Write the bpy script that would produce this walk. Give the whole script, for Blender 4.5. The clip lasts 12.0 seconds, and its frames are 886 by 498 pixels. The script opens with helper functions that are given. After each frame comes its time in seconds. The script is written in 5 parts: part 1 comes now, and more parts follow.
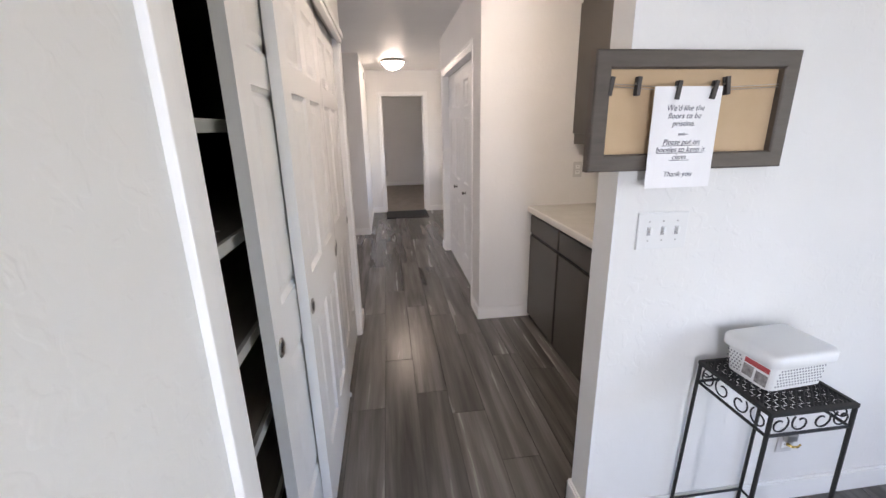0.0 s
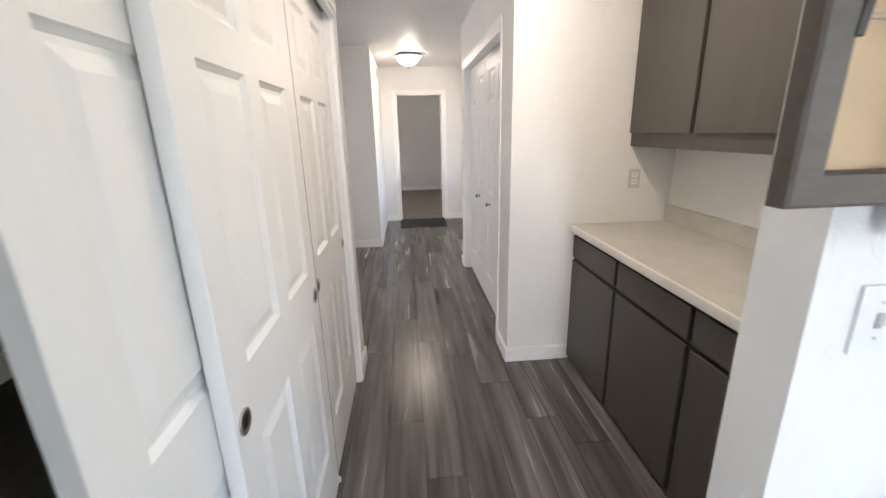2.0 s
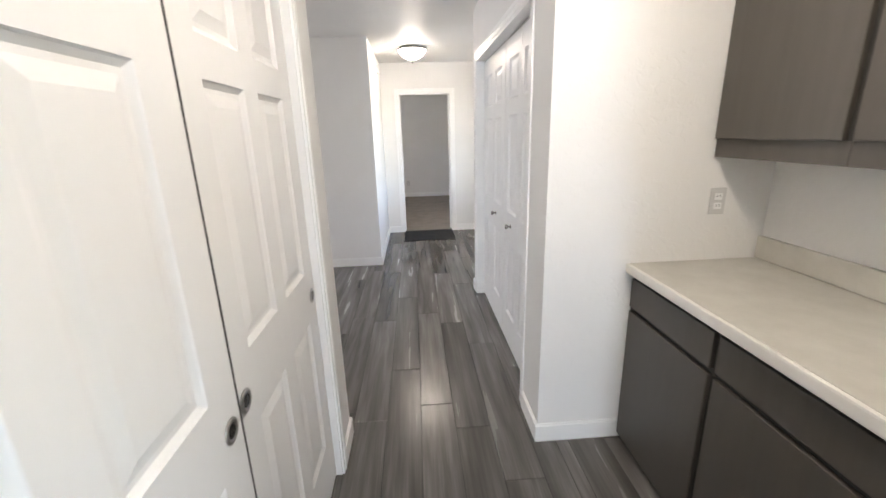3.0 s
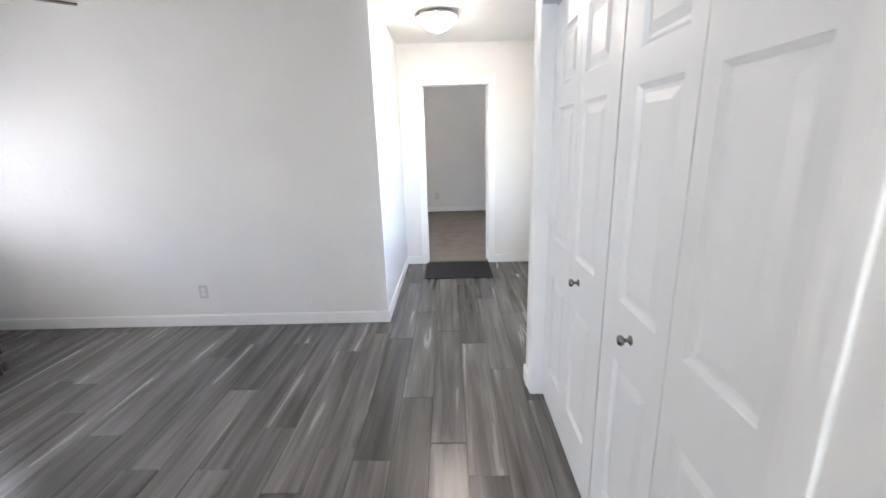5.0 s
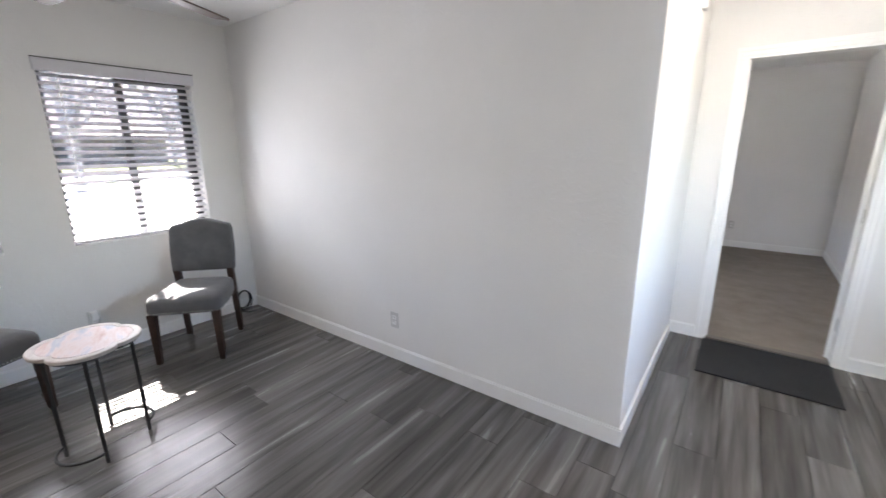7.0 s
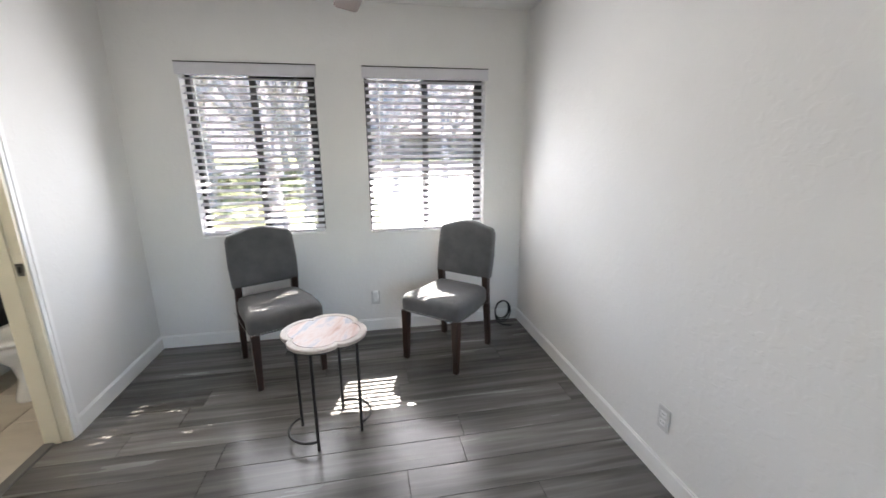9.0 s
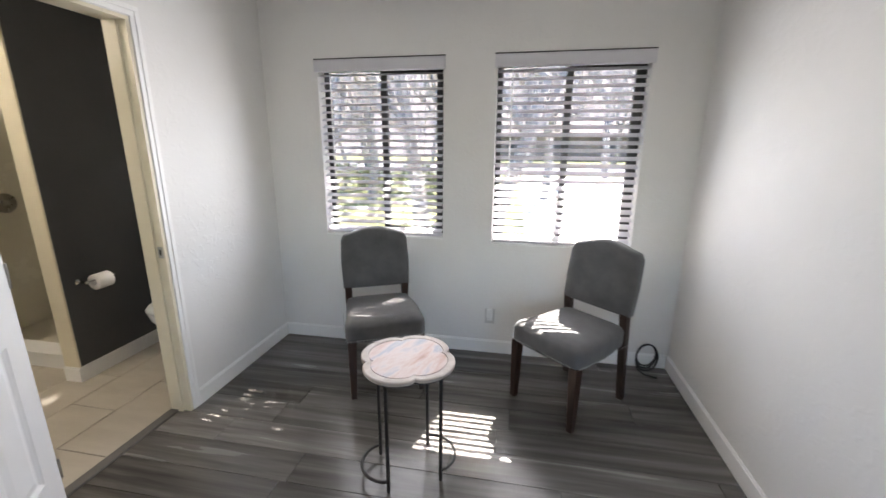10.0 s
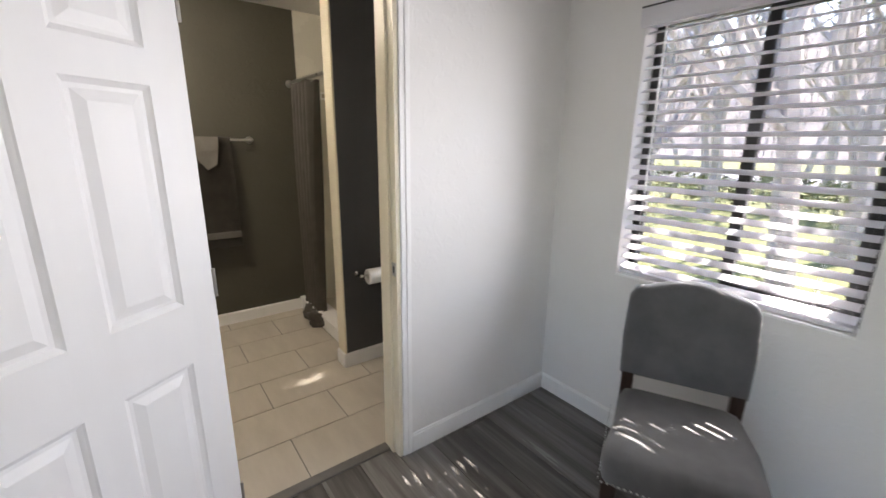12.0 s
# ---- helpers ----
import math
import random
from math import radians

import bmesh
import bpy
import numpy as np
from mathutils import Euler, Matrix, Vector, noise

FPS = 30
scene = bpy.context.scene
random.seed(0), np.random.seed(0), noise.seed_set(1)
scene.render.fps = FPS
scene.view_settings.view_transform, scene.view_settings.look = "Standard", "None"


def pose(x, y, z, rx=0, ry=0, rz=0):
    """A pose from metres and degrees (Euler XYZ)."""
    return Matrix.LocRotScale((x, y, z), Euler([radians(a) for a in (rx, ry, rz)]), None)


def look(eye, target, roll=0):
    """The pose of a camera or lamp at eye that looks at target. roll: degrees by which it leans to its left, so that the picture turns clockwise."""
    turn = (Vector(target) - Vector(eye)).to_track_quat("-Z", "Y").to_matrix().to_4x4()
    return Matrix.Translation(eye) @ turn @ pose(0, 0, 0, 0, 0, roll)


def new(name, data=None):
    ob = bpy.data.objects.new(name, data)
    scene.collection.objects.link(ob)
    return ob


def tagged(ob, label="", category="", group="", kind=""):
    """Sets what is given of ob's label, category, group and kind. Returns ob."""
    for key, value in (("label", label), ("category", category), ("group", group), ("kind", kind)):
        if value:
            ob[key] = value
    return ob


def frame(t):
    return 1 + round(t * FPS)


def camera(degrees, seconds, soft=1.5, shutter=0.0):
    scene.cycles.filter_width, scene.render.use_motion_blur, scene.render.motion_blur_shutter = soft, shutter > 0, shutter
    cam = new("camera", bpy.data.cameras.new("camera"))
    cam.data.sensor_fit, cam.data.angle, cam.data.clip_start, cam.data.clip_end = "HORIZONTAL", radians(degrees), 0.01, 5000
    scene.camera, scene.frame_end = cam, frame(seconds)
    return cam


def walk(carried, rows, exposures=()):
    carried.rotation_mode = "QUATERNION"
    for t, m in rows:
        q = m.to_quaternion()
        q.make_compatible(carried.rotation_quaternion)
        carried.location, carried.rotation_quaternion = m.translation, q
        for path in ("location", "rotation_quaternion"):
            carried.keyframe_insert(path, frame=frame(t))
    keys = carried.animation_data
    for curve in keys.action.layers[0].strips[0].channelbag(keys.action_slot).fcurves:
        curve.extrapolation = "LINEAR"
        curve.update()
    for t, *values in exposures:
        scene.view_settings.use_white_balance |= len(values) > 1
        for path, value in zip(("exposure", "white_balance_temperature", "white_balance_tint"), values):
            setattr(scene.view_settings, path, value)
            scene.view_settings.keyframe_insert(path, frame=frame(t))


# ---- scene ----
cam = camera(94.7, 12.0, soft=1.45, shutter=0.3)
PATH = [
    (0, (0.173, 0.096, 1.481), (0.417, 1.998, 0.912), -1.1),
    (0.5, (0.178, 0.092, 1.479), (0.392, 1.998, 0.915), -1.1),
    (1, (0.196, 0.176, 1.467), (0.388, 2.086, 0.905), -1.2),
    (1.5, (0.21, 0.426, 1.472), (0.382, 2.339, 0.913), -1.2),
    (2, (0.243, 0.706, 1.461), (0.398, 2.621, 0.905), -1.4),
    (2.5, (0.292, 1.031, 1.475), (0.428, 2.949, 0.924), -1.5),
    (3, (0.288, 1.382, 1.478), (0.41, 3.302, 0.93), -1.6),
    (3.2, (0.281, 1.523, 1.481), (0.404, 3.443, 0.934), -1.7),
    (5, (0.39, 2.887, 1.448), (0.35, 4.819, 0.93), -1.7),
    (5.5, (0.382, 3.213, 1.458), (0.209, 5.137, 0.941), -1.6),
    (6, (0.339, 3.541, 1.483), (-0.152, 5.41, 0.968), -1.2),
    (6.5, (0.288, 3.825, 1.461), (-0.54, 5.579, 0.974), -0.8),
    (7, (0.191, 4.069, 1.475), (-0.955, 5.634, 0.985), -0.4),
    (7.2, (0.144, 4.148, 1.48), (-1.121, 5.62, 0.998), -0.4),
    (8.8, (-0.223, 4.715, 1.498), (-2.096, 5.206, 0.996), -0.3),
    (9, (-0.284, 4.75, 1.487), (-2.188, 5.108, 0.991), -0.4),
    (9.5, (-0.477, 4.873, 1.467), (-2.416, 4.878, 0.979), -0.1),
    (10, (-0.702, 4.95, 1.479), (-2.608, 4.598, 0.985), 0.3),
    (10.5, (-0.925, 4.904, 1.467), (-2.738, 4.218, 0.973), 0.6),
    (11, (-1.174, 4.853, 1.478), (-2.817, 3.832, 0.97), 0.8),
    (11.5, (-1.417, 4.789, 1.474), (-2.831, 3.467, 0.971), 0.7),
    (12, (-1.599, 4.603, 1.456), (-2.766, 3.057, 0.956), 0.7),
]
EXPOSURES = [(0, 3.62, 7150, 23), (0.8, 3.62, 7150, 23), (2.5, 4.15, 6800, 15), (3.2, 4.2, 6600, 14), (5, 4.45, 6300, 13), (7, 4.2, 6350, 14), (9, 4.25, 6500, 11), (10.5, 4.0, 6600, 13), (11.5, 3.95, 6600, 14), (12, 4.05, 6600, 14)]
walk(cam, [(t, look(eye, target, roll)) for t, eye, target, roll in PATH], EXPOSURES)

# ---- world, sun and large lights ----
SUN_WAY = Vector((1.0, -0.28, -1.126)).normalized()
world = bpy.data.worlds.new("sky")
scene.world = world
world.use_nodes = True
wn = world.node_tree.nodes
sky = wn.new("ShaderNodeTexSky")
sky.sky_type, sky.sun_disc = "NISHITA", False
sky.sun_elevation = math.asin(-SUN_WAY.z)
sky.sun_rotation = math.atan2(-SUN_WAY.x, -SUN_WAY.y)
world.node_tree.links.new(sky.outputs[0], wn["Background"].inputs[0])
wn["Background"].inputs[1].default_value = 0.15

sun = new("sun", bpy.data.lights.new("sun", "SUN"))
sun.data.energy, sun.data.angle, sun.data.color = 5.0, radians(0.5), (1.0, 0.95, 0.88)
sun.matrix_world = look((-8, 4, 8), Vector((-8, 4, 8)) + SUN_WAY)


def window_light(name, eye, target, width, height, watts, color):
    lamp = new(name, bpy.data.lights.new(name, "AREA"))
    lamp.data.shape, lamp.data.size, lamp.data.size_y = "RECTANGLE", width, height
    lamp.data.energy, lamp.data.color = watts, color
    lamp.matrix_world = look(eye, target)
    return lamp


# Unseen fill strip added behind the walker, and daylight of the front room's window.
window_light("front_fill_light", (0.05, -2.54, 1.08), (0.35, 0, 1.0), 0.26, 2.0, 5.0, (0.72, 0.85, 1.0))
window_light("front_window_light", (3.14, -1.15, 1.4), (0, -1.0, 1.1), 1.8, 1.5, 0.10, (1.0, 0.87, 0.74))
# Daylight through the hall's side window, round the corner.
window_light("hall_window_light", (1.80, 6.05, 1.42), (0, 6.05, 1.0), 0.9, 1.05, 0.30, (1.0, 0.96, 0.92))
# Skylight in the openings of the sitting room's two windows.
for y, width, watts in ((4.005, 0.80, 0.86), (5.231, 0.82, 0.60)):
    pane_light = window_light("window_skylight", (-3.461, y, 1.39), (0, y, 1.39), width, 1.08, watts, (0.96, 0.97, 1.0))
    pane_light.data.spread = radians(138)


# ---- materials ----
def material(name, rough=0.5, metal=0.0):
    m = bpy.data.materials.new(name)
    m.use_nodes = True
    t = m.node_tree
    b = t.nodes["Principled BSDF"]
    b.inputs["Roughness"].default_value, b.inputs["Metallic"].default_value = rough, metal
    return m, t, b


def node(t, kind, **values):
    n = t.nodes.new(kind)
    for key, value in values.items():
        n.inputs[key.replace("_", " ")].default_value = value
    return n


def ramp(t, source, stops):
    r = t.nodes.new("ShaderNodeValToRGB")
    while len(r.color_ramp.elements) < len(stops):
        r.color_ramp.elements.new(0.5)
    for e, (at, c) in zip(r.color_ramp.elements, stops):
        e.position, e.color = at, (*c, 1)
    t.links.new(source, r.inputs[0])
    return r.outputs[0]


def place(t, scale=(1, 1, 1), spread=False):
    """Object coordinates, scaled; spread shifts them for each object."""
    c = t.nodes.new("ShaderNodeTexCoord")
    mp = t.nodes.new("ShaderNodeMapping")
    mp.inputs["Scale"].default_value = scale
    t.links.new(c.outputs["Object"], mp.inputs["Vector"])
    if spread:
        info = t.nodes.new("ShaderNodeObjectInfo")
        mul = t.nodes.new("ShaderNodeVectorMath")
        mul.operation = "SCALE"
        mul.inputs[0].default_value = (37.0, 91.0, 13.0)
        t.links.new(info.outputs["Random"], mul.inputs["Scale"])
        t.links.new(mul.outputs[0], mp.inputs["Location"])
    return mp.outputs[0]


def bump(t, b, height, strength, distance):
    n = node(t, "ShaderNodeBump", Strength=strength, Distance=distance)
    t.links.new(height, n.inputs["Height"])
    t.links.new(n.outputs[0], b.inputs["Normal"])


def mottled(name, a, c, scale=3.0, rough=0.5, metal=0.0, grain=90.0, relief=0.15, depth=0.001, detail=6.0, stretch=(1, 1, 1), spread=False):
    """A surface between two colours, with fine relief and slightly uneven gloss."""
    m, t, b = material(name, rough, metal)
    v = place(t, stretch, spread)
    n = node(t, "ShaderNodeTexNoise", Scale=scale, Detail=detail, Roughness=0.6)
    t.links.new(v, n.inputs["Vector"])
    t.links.new(ramp(t, n.outputs[0], [(0.3, a), (0.7, c)]), b.inputs["Base Color"])
    g = node(t, "ShaderNodeTexNoise", Scale=grain, Detail=3.0)
    t.links.new(v, g.inputs["Vector"])
    bump(t, b, g.outputs[0], relief, depth)
    r = node(t, "ShaderNodeMapRange")
    r.inputs["To Min"].default_value, r.inputs["To Max"].default_value = max(rough - 0.06, 0.02), rough + 0.08
    t.links.new(n.outputs[0], r.inputs["Value"])
    t.links.new(r.outputs[0], b.inputs["Roughness"])
    return m


def wall_paint(name, a, c, rough=0.55, knock=0.38):
    """Rolled paint over a knockdown plaster texture."""
    m, t, b = material(name, rough)
    v = place(t)
    n = node(t, "ShaderNodeTexNoise", Scale=1.7, Detail=5.0)
    t.links.new(v, n.inputs["Vector"])
    t.links.new(ramp(t, n.outputs[0], [(0.3, a), (0.7, c)]), b.inputs["Base Color"])
    k = node(t, "ShaderNodeTexNoise", Scale=26.0, Detail=2.5, Roughness=0.5, Distortion=0.6)
    t.links.new(v, k.inputs["Vector"])
    step = ramp(t, k.outputs[0], [(0.52, (0, 0, 0)), (0.6, (1, 1, 1))])
    f = node(t, "ShaderNodeTexNoise", Scale=240.0, Detail=2.0)
    t.links.new(v, f.inputs["Vector"])
    mix = t.nodes.new("ShaderNodeMath")
    mix.operation = "MULTIPLY_ADD"
    mix.inputs[1].default_value = 0.25
    t.links.new(f.outputs[0], mix.inputs[0])
    t.links.new(step, mix.inputs[2])
    bump(t, b, mix.outputs[0], knock, 0.0012)
    return m


def plank_material():
    m, t, b = material("grey_plank", 0.34)
    v = place(t, (9.0, 0.55, 9.0), True)
    g = node(t, "ShaderNodeTexNoise", Scale=2.0, Detail=4.5, Roughness=0.5, Distortion=0.35)
    t.links.new(v, g.inputs["Vector"])
    v2 = place(t, (60.0, 2.0, 60.0), True)
    f = node(t, "ShaderNodeTexNoise", Scale=2.0, Detail=6.0, Roughness=0.7)
    t.links.new(v2, f.inputs["Vector"])
    tone = ramp(t, g.outputs[0], [(0.28, (0.058, 0.053, 0.049)), (0.44, (0.096, 0.089, 0.083)), (0.57, (0.135, 0.127, 0.119)), (0.74, (0.195, 0.186, 0.176))])
    fine = ramp(t, f.outputs[0], [(0.3, (0.84, 0.84, 0.84)), (0.7, (1.08, 1.08, 1.08))])
    mul = t.nodes.new("ShaderNodeMix")
    mul.data_type, mul.blend_type = "RGBA", "MULTIPLY"
    mul.inputs[0].default_value = 1.0
    t.links.new(tone, mul.inputs[6])
    t.links.new(fine, mul.inputs[7])
    info = t.nodes.new("ShaderNodeObjectInfo")
    var = ramp(t, info.outputs["Random"], [(0.0, (0.72, 0.71, 0.69)), (0.5, (0.98, 0.98, 0.97)), (1.0, (1.28, 1.27, 1.26))])
    mul2 = t.nodes.new("ShaderNodeMix")
    mul2.data_type, mul2.blend_type = "RGBA", "MULTIPLY"
    mul2.inputs[0].default_value = 1.0
    t.links.new(mul.outputs[2], mul2.inputs[6])
    t.links.new(var, mul2.inputs[7])
    t.links.new(mul2.outputs[2], b.inputs["Base Color"])
    r = node(t, "ShaderNodeMapRange")
    r.inputs["To Min"].default_value, r.inputs["To Max"].default_value = 0.18, 0.32
    t.links.new(g.outputs[0], r.inputs["Value"])
    t.links.new(r.outputs[0], b.inputs["Roughness"])
    bump(t, b, f.outputs[0], 0.06, 0.0006)
    return m


def glass_material():
    m, t, b = material("dimming_window_glass", 0.0)
    b.inputs["Transmission Weight"].default_value = 1.0
    b.inputs["IOR"].default_value = 1.05
    # Dark tint added to the panes to tone down the bright view outside.
    b.inputs["Base Color"].default_value = (0.29, 0.28, 0.285, 1)
    return m


def glow_material(name, color, strength):
    m, t, b = material(name, 0.3)
    b.inputs["Base Color"].default_value = (0.9, 0.88, 0.84, 1)
    b.inputs["Emission Color"].default_value = (*color, 1)
    b.inputs["Emission Strength"].default_value = strength
    return m


def washed_wood():
    """Whitewashed planks with pink, blue and brown stains."""
    m, t, b = material("washed_wood", 0.5)
    v = place(t, (2.2, 7.0, 2.2))
    n = node(t, "ShaderNodeTexNoise", Scale=1.6, Detail=7.0, Roughness=0.62, Distortion=0.4)
    t.links.new(v, n.inputs["Vector"])
    c = ramp(t, n.outputs[0], [(0.25, (0.26, 0.15, 0.10)), (0.40, (0.47, 0.32, 0.27)), (0.52, (0.54, 0.45, 0.43)), (0.62, (0.33, 0.34, 0.40)), (0.75, (0.56, 0.48, 0.44))])
    t.links.new(c, b.inputs["Base Color"])
    f = node(t, "ShaderNodeTexNoise", Scale=14.0, Detail=4.0)
    t.links.new(v, f.inputs["Vector"])
    bump(t, b, f.outputs[0], 0.25, 0.001)
    return m


WALL = wall_paint("white_wall_paint", (0.745, 0.735, 0.715), (0.79, 0.78, 0.76), 0.78)
CEILING = wall_paint("ceiling_paint", (0.78, 0.775, 0.76), (0.82, 0.815, 0.80), 0.45, 0.5)
CHARCOAL = wall_paint("charcoal_wall_paint", (0.050, 0.052, 0.056), (0.064, 0.066, 0.070), 0.5)
OLIVE = wall_paint("dark_taupe_wall_paint", (0.064, 0.060, 0.044), (0.080, 0.075, 0.057), 0.5)
TRIM = mottled("white_trim_paint", (0.82, 0.815, 0.80), (0.86, 0.855, 0.84), 4, 0.38, grain=40, relief=0.06)
DOOR = mottled("white_door_paint", (0.79, 0.79, 0.785), (0.81, 0.81, 0.80), 3, 0.40, grain=70, relief=0.05, stretch=(6, 6, 0.8))
JAMB = mottled("cream_jamb_paint", (0.71, 0.65, 0.50), (0.77, 0.71, 0.56), 4, 0.36, grain=40, relief=0.08)
PLANK = plank_material()
SUBFLOOR = mottled("floor_joint", (0.030, 0.027, 0.024), (0.045, 0.04, 0.036), 6, 0.8)
CARPET = mottled("taupe_carpet", (0.23, 0.20, 0.165), (0.31, 0.27, 0.225), 5, 0.95, grain=420, relief=0.8, depth=0.006)
TILE = mottled("beige_floor_tile", (0.45, 0.405, 0.34), (0.55, 0.50, 0.425), 2.4, 0.38, grain=30, relief=0.06, stretch=(4, 1, 1), spread=True)
GROUT = mottled("grey_grout", (0.13, 0.125, 0.12), (0.18, 0.175, 0.165), 20, 0.9)
SHOWER = mottled("cream_shower_panel", (0.68, 0.65, 0.56), (0.74, 0.71, 0.62), 2, 0.25, grain=20, relief=0.03)
ACCENT = mottled("glass_mosaic", (0.30, 0.26, 0.20), (0.55, 0.50, 0.42), 30, 0.2)
CABINET = mottled("taupe_cabinet_paint", (0.062, 0.054, 0.045), (0.077, 0.067, 0.057), 3, 0.42, grain=60, relief=0.12, stretch=(8, 8, 0.7))
# Near-black copy of the cabinet colour, standing in for shade in its recesses.
CABINET_DARK = mottled("cabinet_recess_shade", (0.020, 0.018, 0.016), (0.03, 0.027, 0.024), 3, 0.6)
COUNTER = mottled("beige_laminate", (0.42, 0.405, 0.36), (0.50, 0.485, 0.44), 9, 0.42, grain=160, relief=0.05, detail=9)
COUNTER_EDGE = mottled("pale_laminate_edge", (0.60, 0.58, 0.54), (0.66, 0.64, 0.60), 9, 0.4, grain=160, relief=0.05)
# Closet walls and shelf boards: the interior's shade is put into these dark colours.
CLOSET = wall_paint("shade_darkened_closet_paint", (0.10, 0.092, 0.08), (0.13, 0.12, 0.105))
SHELF = mottled("shade_darkened_shelf_board", (0.20, 0.18, 0.14), (0.26, 0.235, 0.19), 4, 0.55, grain=60, relief=0.1, stretch=(6, 1, 6))
STEEL = mottled("brushed_nickel", (0.42, 0.41, 0.39), (0.52, 0.51, 0.49), 12, 0.28, 1.0, grain=60, relief=0.05)
KNOB = mottled("dark_nickel", (0.16, 0.155, 0.15), (0.24, 0.235, 0.225), 12, 0.25, 1.0, grain=60, relief=0.05)
CHROME = mottled("polished_chrome", (0.62, 0.62, 0.62), (0.70, 0.70, 0.70), 6, 0.12, 1.0, relief=0.02)
BLACK_METAL = mottled("black_iron", (0.007, 0.007, 0.007), (0.014, 0.013, 0.012), 14, 0.5, 0.0, grain=120, relief=0.1)
WINDOW_FRAME = mottled("black_window_frame", (0.012, 0.012, 0.013), (0.02, 0.02, 0.022), 5, 0.4, grain=60, relief=0.05)
SLAT = mottled("white_faux_wood_slat", (0.60, 0.59, 0.62), (0.66, 0.65, 0.68), 4, 0.6, grain=40, relief=0.05)
GLASS = glass_material()
# Half-clear film, added only to weaken the sun through the bathroom window.
FILM = mottled("sun_weakening_film", (0.80, 0.80, 0.78), (0.84, 0.84, 0.82), 9, 0.6)
FILM.node_tree.nodes["Principled BSDF"].inputs["Alpha"].default_value = 0.62
VELVET = mottled("grey_velvet", (0.066, 0.065, 0.066), (0.105, 0.103, 0.105), 9, 0.85, grain=260, relief=0.35, depth=0.002)
VELVET.node_tree.nodes["Principled BSDF"].inputs["Sheen Weight"].default_value = 0.2
LEG_WOOD = mottled("dark_walnut_leg", (0.018, 0.008, 0.005), (0.038, 0.016, 0.010), 6, 0.36, grain=40, relief=0.1, stretch=(10, 10, 1))
FRAME_WOOD = mottled("weathered_brown_frame", (0.066, 0.050, 0.040), (0.096, 0.075, 0.061), 5, 0.5, grain=50, relief=0.3, stretch=(2, 10, 10))
CARDBOARD = mottled("tan_backing_board", (0.50, 0.35, 0.21), (0.57, 0.41, 0.26), 4, 0.8, grain=200, relief=0.1)
PAPER = mottled("white_paper", (0.84, 0.83, 0.83), (0.87, 0.86, 0.86), 3, 0.75, grain=150, relief=0.05)
INK = mottled("grey_ink", (0.10, 0.10, 0.13), (0.14, 0.14, 0.18), 30, 0.7)
PALE_INK = mottled("pale_grey_ink", (0.42, 0.42, 0.44), (0.50, 0.50, 0.52), 30, 0.7)
SWITCH_GAP = mottled("grey_switch_recess", (0.30, 0.29, 0.29), (0.36, 0.35, 0.35), 30, 0.5)
CLIP = mottled("dark_wooden_clip", (0.035, 0.030, 0.028), (0.06, 0.052, 0.048), 20, 0.6, grain=80, relief=0.2)
PLASTIC = mottled("white_plastic", (0.76, 0.76, 0.75), (0.80, 0.80, 0.79), 3, 0.34, grain=50, relief=0.03)
PLATE = mottled("white_switch_plate", (0.72, 0.72, 0.71), (0.76, 0.76, 0.75), 3, 0.3, grain=50, relief=0.03)
OUTLET_PLATE = mottled("ivory_outlet_plate", (0.54, 0.535, 0.52), (0.60, 0.595, 0.58), 3, 0.3, grain=50, relief=0.03)
SLOT = mottled("dark_slot", (0.03, 0.03, 0.03), (0.05, 0.05, 0.05), 5, 0.5)
LABEL_RED = mottled("red_label_print", (0.50, 0.06, 0.07), (0.60, 0.09, 0.09), 8, 0.5)
LABEL_GREY = mottled("grey_label_print", (0.16, 0.14, 0.14), (0.45, 0.42, 0.41), 60, 0.5)
BRASS = mottled("brass", (0.62, 0.42, 0.12), (0.72, 0.52, 0.18), 12, 0.25, 1.0, relief=0.03)
MAT = mottled("charcoal_ribbed_mat", (0.013, 0.013, 0.014), (0.022, 0.022, 0.023), 9, 0.95, grain=300, relief=0.8, depth=0.004)
RUBBER = mottled("black_rubber", (0.012, 0.012, 0.012), (0.02, 0.02, 0.02), 9, 0.5)
WASHED = washed_wood()
WASHED_RIM = mottled("whitewashed_rim", (0.34, 0.29, 0.25), (0.54, 0.48, 0.44), 12, 0.5, grain=60, relief=0.3)
FAN_WOOD = mottled("walnut_fan_blade", (0.055, 0.032, 0.022), (0.095, 0.058, 0.042), 4, 0.4, grain=40, relief=0.1, stretch=(2, 12, 12))
CURTAIN = mottled("taupe_shower_curtain", (0.060, 0.053, 0.043), (0.090, 0.080, 0.066), 8, 0.6, grain=200, relief=0.2)
TOWEL = mottled("dark_brown_towel", (0.045, 0.040, 0.033), (0.068, 0.061, 0.052), 12, 0.95, grain=320, relief=0.8, depth=0.004)
TOWEL_BAND = mottled("grey_towel_band", (0.13, 0.12, 0.105), (0.16, 0.15, 0.135), 12, 0.9, grain=300, relief=0.5)
PORCELAIN = mottled("white_porcelain", (0.76, 0.75, 0.73), (0.80, 0.79, 0.77), 2, 0.12, relief=0.01)
TISSUE = mottled("white_tissue", (0.78, 0.77, 0.76), (0.83, 0.82, 0.81), 9, 0.9, grain=120, relief=0.3)
BOWL_GLASS = glow_material("lit_frosted_glass", (1.0, 0.90, 0.77), 3.0)
# Glow of the added nook lamp, set by the brightness the nook needs.
NOOK_GLASS = glow_material("nook_fill_glass", (1.0, 0.92, 0.80), 4.3)
BATH_GLASS = glow_material("warm_frosted_glass", (1.0, 0.89, 0.72), 5.6)
